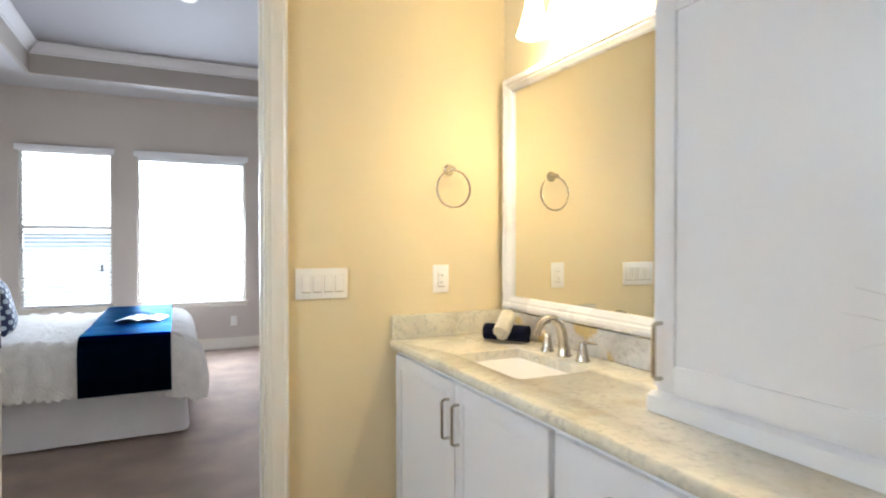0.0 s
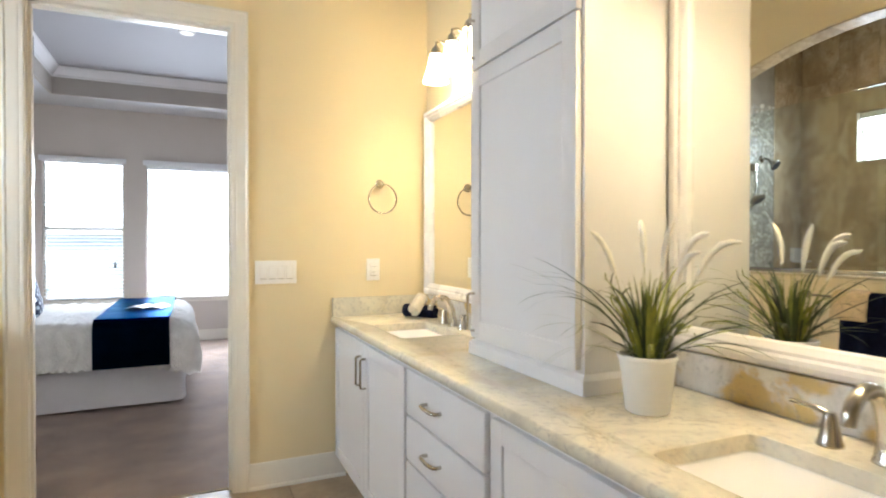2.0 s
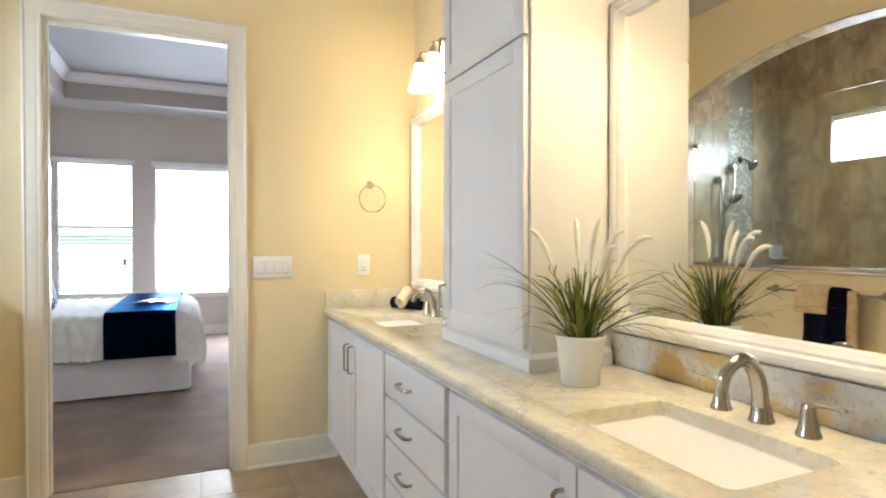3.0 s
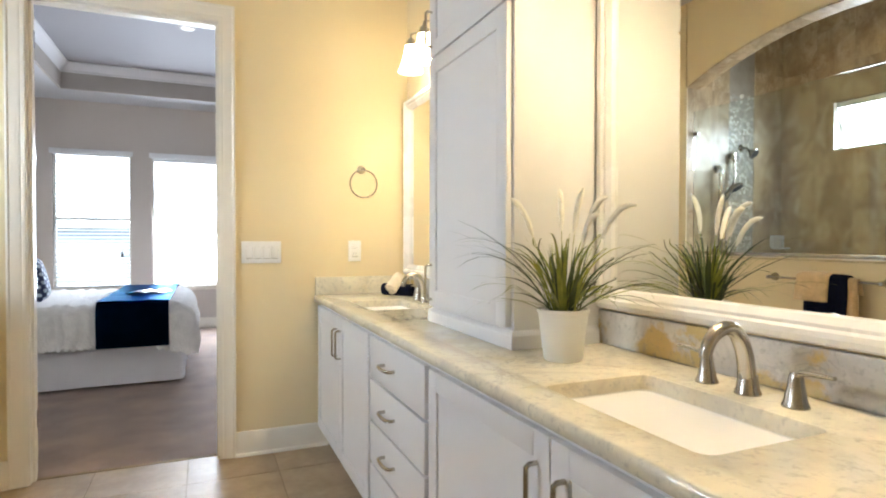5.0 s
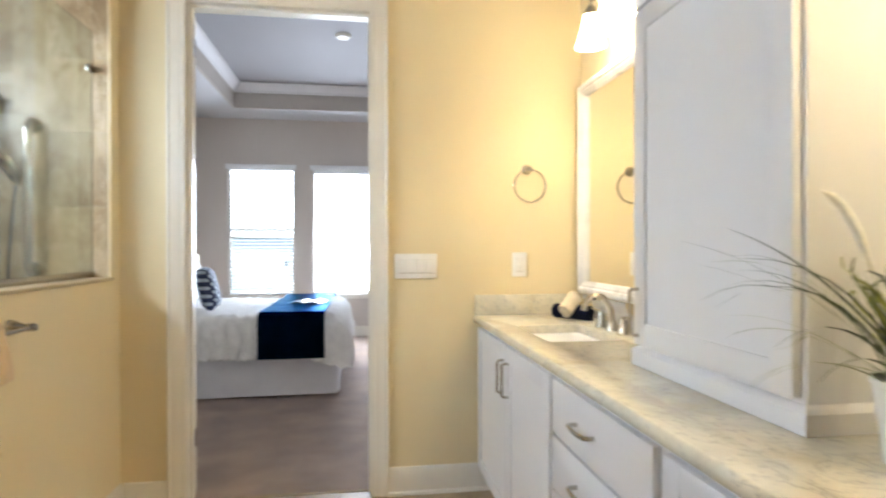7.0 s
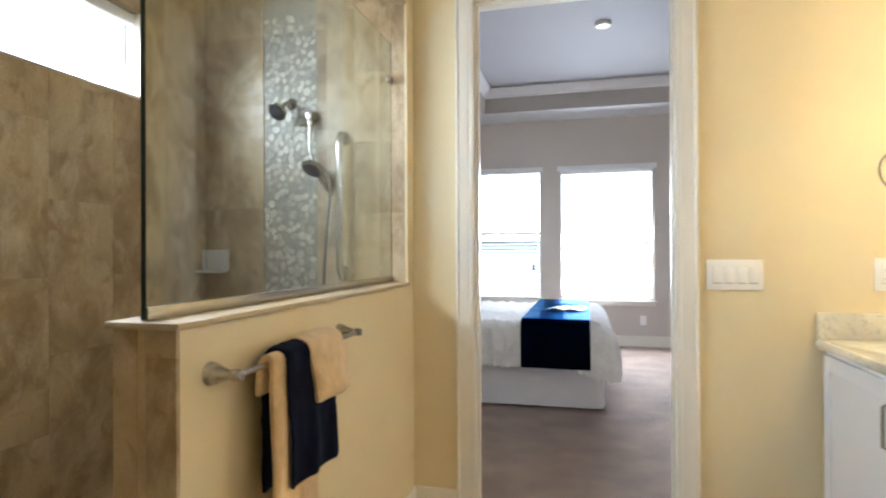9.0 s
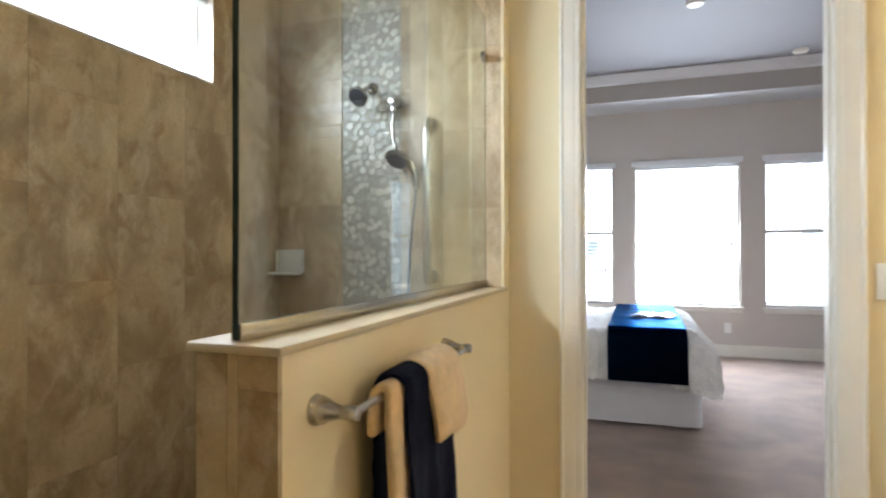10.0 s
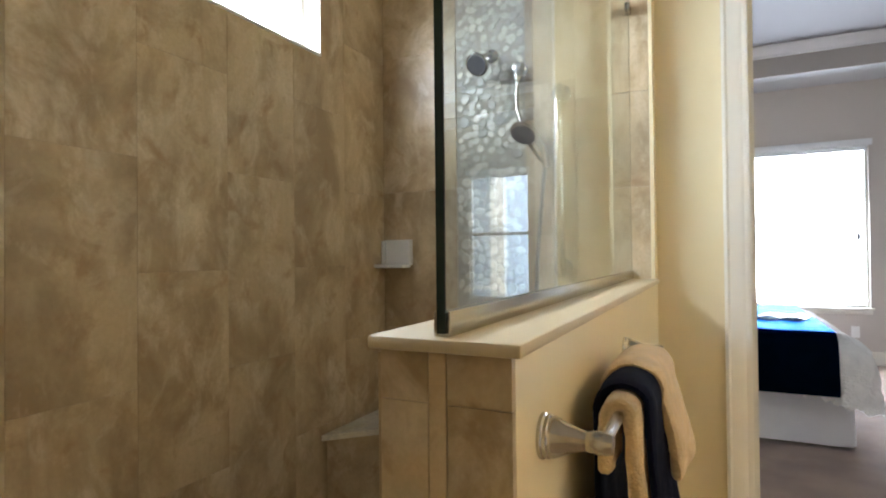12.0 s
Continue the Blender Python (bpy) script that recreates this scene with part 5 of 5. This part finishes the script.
lathe(bm, [(0.07, 0), (0.07, 0.012), (0.03, 0.02), (0.045, 0.09), (0.06, 0.15), (0.03, 0.22), (0.012, 0.25), (0.012, 0.33)], (NX - 0.06, NY, 0.6456), seg=24)
part("base", bm, M_NICKEL, bl)
bm = bmesh.new()
lathe(bm, [(0.125, 0.27), (0.115, 0.52), (0.112, 0.52), (0.122, 0.27)], (NX - 0.06, NY, 0.6456), seg=32)
part("shade", bm, M_LINEN, bl, "cream drum shade")

# open magazine on the runner
mg = thing("magazine", (0.24, 4.93, 0.722), "open white magazine lying on the navy runner", "magazine")
for s in (1, -1):
    rows = []
    for i in range(9):
        u = i / 8
        rows.append([Vector((0.24 + s * 0.15 * u, 4.93 + v, 0.728 + 0.022 * math.sin(u * math.pi) * (1 - 0.4 * u) + 0.0)) + Vector((v * 0.25, -s * u * 0.04, 0)) for v in (-0.13, 0.0, 0.13)])
    bm = bmesh.new()
    sheet(bm, rows, 0.004)
    part("page", bm, M_PLATE, mg)
    part("picture", boxes((0.24 + s * 0.05 - 0.025, 0.24 + s * 0.05 + 0.035, 4.88, 4.95, 0.754, 0.7555)), M_NAVY, mg, "dark printed picture", smooth=None)

# ceiling lights
for x, y in ((0.57, 4.97), (1.68, 6.52)):
    cl = thing("ceiling_fixture", (x, y, TRAY), "small round white fixture on the tray ceiling", "ceiling light", "ceiling fixtures")
    bm = bmesh.new()
    lathe(bm, [(0.075, 0.0), (0.075, -0.012), (0.060, -0.030), (0.0, -0.034)], (x, y, TRAY - 0.0005), seg=28)
    part("cover", bm, M_TRIM, cl)

p = thing("outlet", (1.12, BN, 0.30), "white outlet plate low on the bedroom wall", "outlet")
part("cover", boxes((1.085, 1.160, BN - 0.007, BN - 0.0005, 0.285, 0.405), bevel=0.0025), M_PLATE, p)

# neighbour's porch seen through the right window
porch = thing("neighbour_house", (4.6, 11.0, -0.3), "pale blue grey sided house with a porch across the yard", "house")
for i in range(26):
    part("siding_board", boxes((3.45, 6.6, 10.985, 11.0, -0.3 + i * 0.16, -0.3 + i * 0.16 + 0.150), bevel=0.004), M_SIDING, porch)
part("wall", boxes((3.45, 6.6, 11.0, 14.0, -0.3, 3.9)), M_SIDING, porch, smooth=None)
part("corner_board", boxes((3.33, 3.448, 10.97, 11.1, -0.3, 3.9), bevel=0.006), M_TRIM, porch, "white corner board")
part("roof", boxes((2.7, 6.9, 9.9, 14.3, 3.9, 4.1)), M_SIDING, porch, smooth=None)
part("column", boxes((2.80, 2.95, 10.0, 10.15, -0.3, 3.9), bevel=0.01), M_TRIM, porch, "white porch column")
part("porch_rail", boxes((2.952, 6.6, 10.05, 10.10, 0.55, 0.62), bevel=0.01), M_TRIM, porch, "white porch rail")

house = thing("neighbour_house", (-3.4, 16.0, -0.3), "pale sided house wall with windows across the yard", "house")
for i in range(10):
    part("siding_board", boxes((-6.2, -0.95, 15.985, 16.0, -0.3 + i * 0.18, -0.3 + i * 0.18 + 0.172), bevel=0.004), M_SIDING, house)
part("wall", boxes((-6.2, -0.95, 16.0, 18.0, -0.3, 1.52)), M_SIDING, house, smooth=None)
part("roof", boxes((-6.4, -0.80, 15.7, 18.2, 1.521, 1.66), bevel=0.01), M_TRIM, house, "white eave")
for x0 in (-2.62, -1.72):
    wn_ = part("window", boxes((x0, x0 + 0.36, 15.965, 15.984, 0.15, 1.05), bevel=0.004), M_TRIM, house)
    part("pane", boxes((x0 + 0.04, x0 + 0.32, 15.955, 15.9645, 0.19, 1.01)), M_SIDING, wn_, smooth=None)

# ---- tiles ----
def cut(r, h):
    """The rectangle r less the hole h, as rectangles."""
    a, b, c, d = r
    e, f, g, k = h
    if e >= b or f <= a or g >= d or k <= c:
        return [r]
    out = []
    if a < e:
        out.append((a, e, c, d))
    if f < b:
        out.append((f, b, c, d))
    lo, hi = max(a, e), min(b, f)
    if c < g:
        out.append((lo, hi, c, g))
    if k < d:
        out.append((lo, hi, k, d))
    return [o for o in out if o[1] - o[0] > 0.008 and o[3] - o[2] > 0.008]


def tile(name, parent, b, material, bevel=0.0005):
    bm = boxes(b)
    bmesh.ops.bevel(bm, geom=bm.edges[:], offset=bevel, segments=1, affect="EDGES")
    part(name, bm, material, parent, smooth=None)


G = 0.0004
cols = [SY, 1.922, 1.637, 1.352, 1.067, 0.782, 0.497, 0.212, -0.073, -0.358, -0.6]
for i, (b, a) in enumerate(zip(cols, cols[1:])):
    z = (1.450 if i % 2 == 0 else 1.165) - 0.570 * 3
    while z < CEIL:
        for r in cut((a, b, max(z, 0.0), min(z + 0.570, CEIL - 0.001)), SWIN):
            tile("tile", shower_wall, (FX - 0.0098, FX, r[0] + G, r[1] - G, r[2] + G, r[3] - G), M_TILE)
        z += 0.570
PX0, PX1 = -1.140, -0.850
for x0, x1, zj, h in ((FX + 0.0005, PX0, 1.468, 0.570), (PX1, -0.66, 1.27, 0.570), (-0.66, GX - 0.0, 1.432, 0.334), (GX, HX1 - 0.012, 1.432, 0.334)):
    z = zj - h * 5
    while z < CEIL:
        if z + h > 0.01:
            tile("tile", end_wall, (x0 + G, x1 - G, SY, 2.2183, max(z, 0) + G, min(z + h, CEIL - 0.001) - G), M_TILE)
        z += h
part("pebble_bed", boxes((PX0 + 0.001, PX1 - 0.001, SY + 0.004, 2.2183, 0, CEIL - 0.001)), M_PEBBED, end_wall, smooth=None)
rng = random.Random(3)
spots = []
for k in range(16000):
    r = rng.uniform(0.013, 0.024)
    x, z = rng.uniform(PX0 + 0.015, PX1 - 0.015), rng.uniform(1.06, 2.40)
    if all((x - a) ** 2 + ((z - b) * 0.9) ** 2 > ((r + c) * 0.80) ** 2 for a, b, c in spots):
        spots.append((x, z, r))
    if len(spots) >= 300:
        break
shapes = []
for k in range(8):
    bm = bmesh.new()
    n = 7
    outer = [bm.verts.new((math.cos(2 * math.pi * i / n) * (1 + rng.uniform(-0.18, 0.18)), 0.0, math.sin(2 * math.pi * i / n) * (1 + rng.uniform(-0.18, 0.18)))) for i in range(n)]
    inner = [bm.verts.new((v.co.x * 0.86, -1.0, v.co.z * 0.86)) for v in outer]
    for i in range(n):
        bm.faces.new((outer[i], outer[(i + 1) % n], inner[(i + 1) % n], inner[i]))
    bm.faces.new(inner)
    shapes.append(mesh("pebble", bm, M_PEBBLE, 20))
for x, z, r in spots:
    ob = new("pebble", shapes[rng.randrange(8)])
    ob.parent = end_wall
    ob.matrix_basis = Matrix.LocRotScale((x, SY + 0.0038, z), Euler((0, rng.uniform(0, 6.28), 0)), (r * rng.uniform(0.92, 1.25), r * 0.16, r * rng.uniform(0.70, 0.98)))
# half wall end and inner face
for x0, x1 in ((HX0, -0.4845), (-0.4840, -0.4625), (-0.4620, HX1)):
    for z0, z1 in (((0.0, 1.0955),) if x1 - x0 < 0.03 else ((0.0, 0.46), (0.46, 1.040), (1.040, 1.0955))):
        tile("tile", half_wall, (x0 + 0.0004, x1 - 0.0004, 0.702, 0.7118, z0 + G, z1 - G), M_TILE)
for i in range(5):
    tile("tile", half_wall, (HX0 - 0.0095, HX0 - 0.0002, 0.712 + i * 0.298 + G, 0.712 + (i + 1) * 0.298 - G, 0.56, 1.09), M_TILE)
    tile("tile", half_wall, (HX0 - 0.0095, HX0 - 0.0002, 0.712 + i * 0.298 + G, 0.712 + (i + 1) * 0.298 - G, 0.0, 0.557), M_TILE)
# arch soffit stone
for i in range(12):
    ya_, yb_ = ARC_Y0 + (ARC_Y1 - ARC_Y0) * i / 12, ARC_Y0 + (ARC_Y1 - ARC_Y0) * (i + 1) / 12
    za_, zb_ = [APEX - R + math.sqrt(R * R - (y - (ARC_Y0 + half)) ** 2) for y in (ya_, yb_)]
    bm = bmesh.new()
    ps = [(HX0 + 0.002, ya_ + 0.001, za_), (HX1 - 0.002, ya_ + 0.001, za_), (HX1 - 0.002, yb_ - 0.001, zb_), (HX0 + 0.002, yb_ - 0.001, zb_)]
    up = [bm.verts.new((x, y, z - 0.003)) for x, y, z in ps]
    dn = [bm.verts.new((x, y, z - 0.010)) for x, y, z in ps]
    bm.faces.new(up)
    bm.faces.new(dn)
    for k in range(4):
        bm.faces.new((up[k], up[(k + 1) % 4], dn[(k + 1) % 4], dn[k]))
    part("tile", bm, M_TILE, bpy.data.objects["wall_west"], smooth=None)
# floor tiles
S = 0.445
for i in range(-4, 6):
    for j in range(-6, 7):
        x0, y0 = i * S + 0.18, j * S - 0.22
        x1, y1 = min(x0 + S, EW), min(y0 + S, DWB - 0.064)
        x0, y0 = max(x0, FX), max(y0, -2.6)
        if x1 - x0 > 0.02 and y1 - y0 > 0.02:
            tile("tile", bath_floor, (x0 + 0.002, x1 - 0.002, y0 + 0.002, y1 - 0.002, -0.0039, 0.0), M_FTILE)
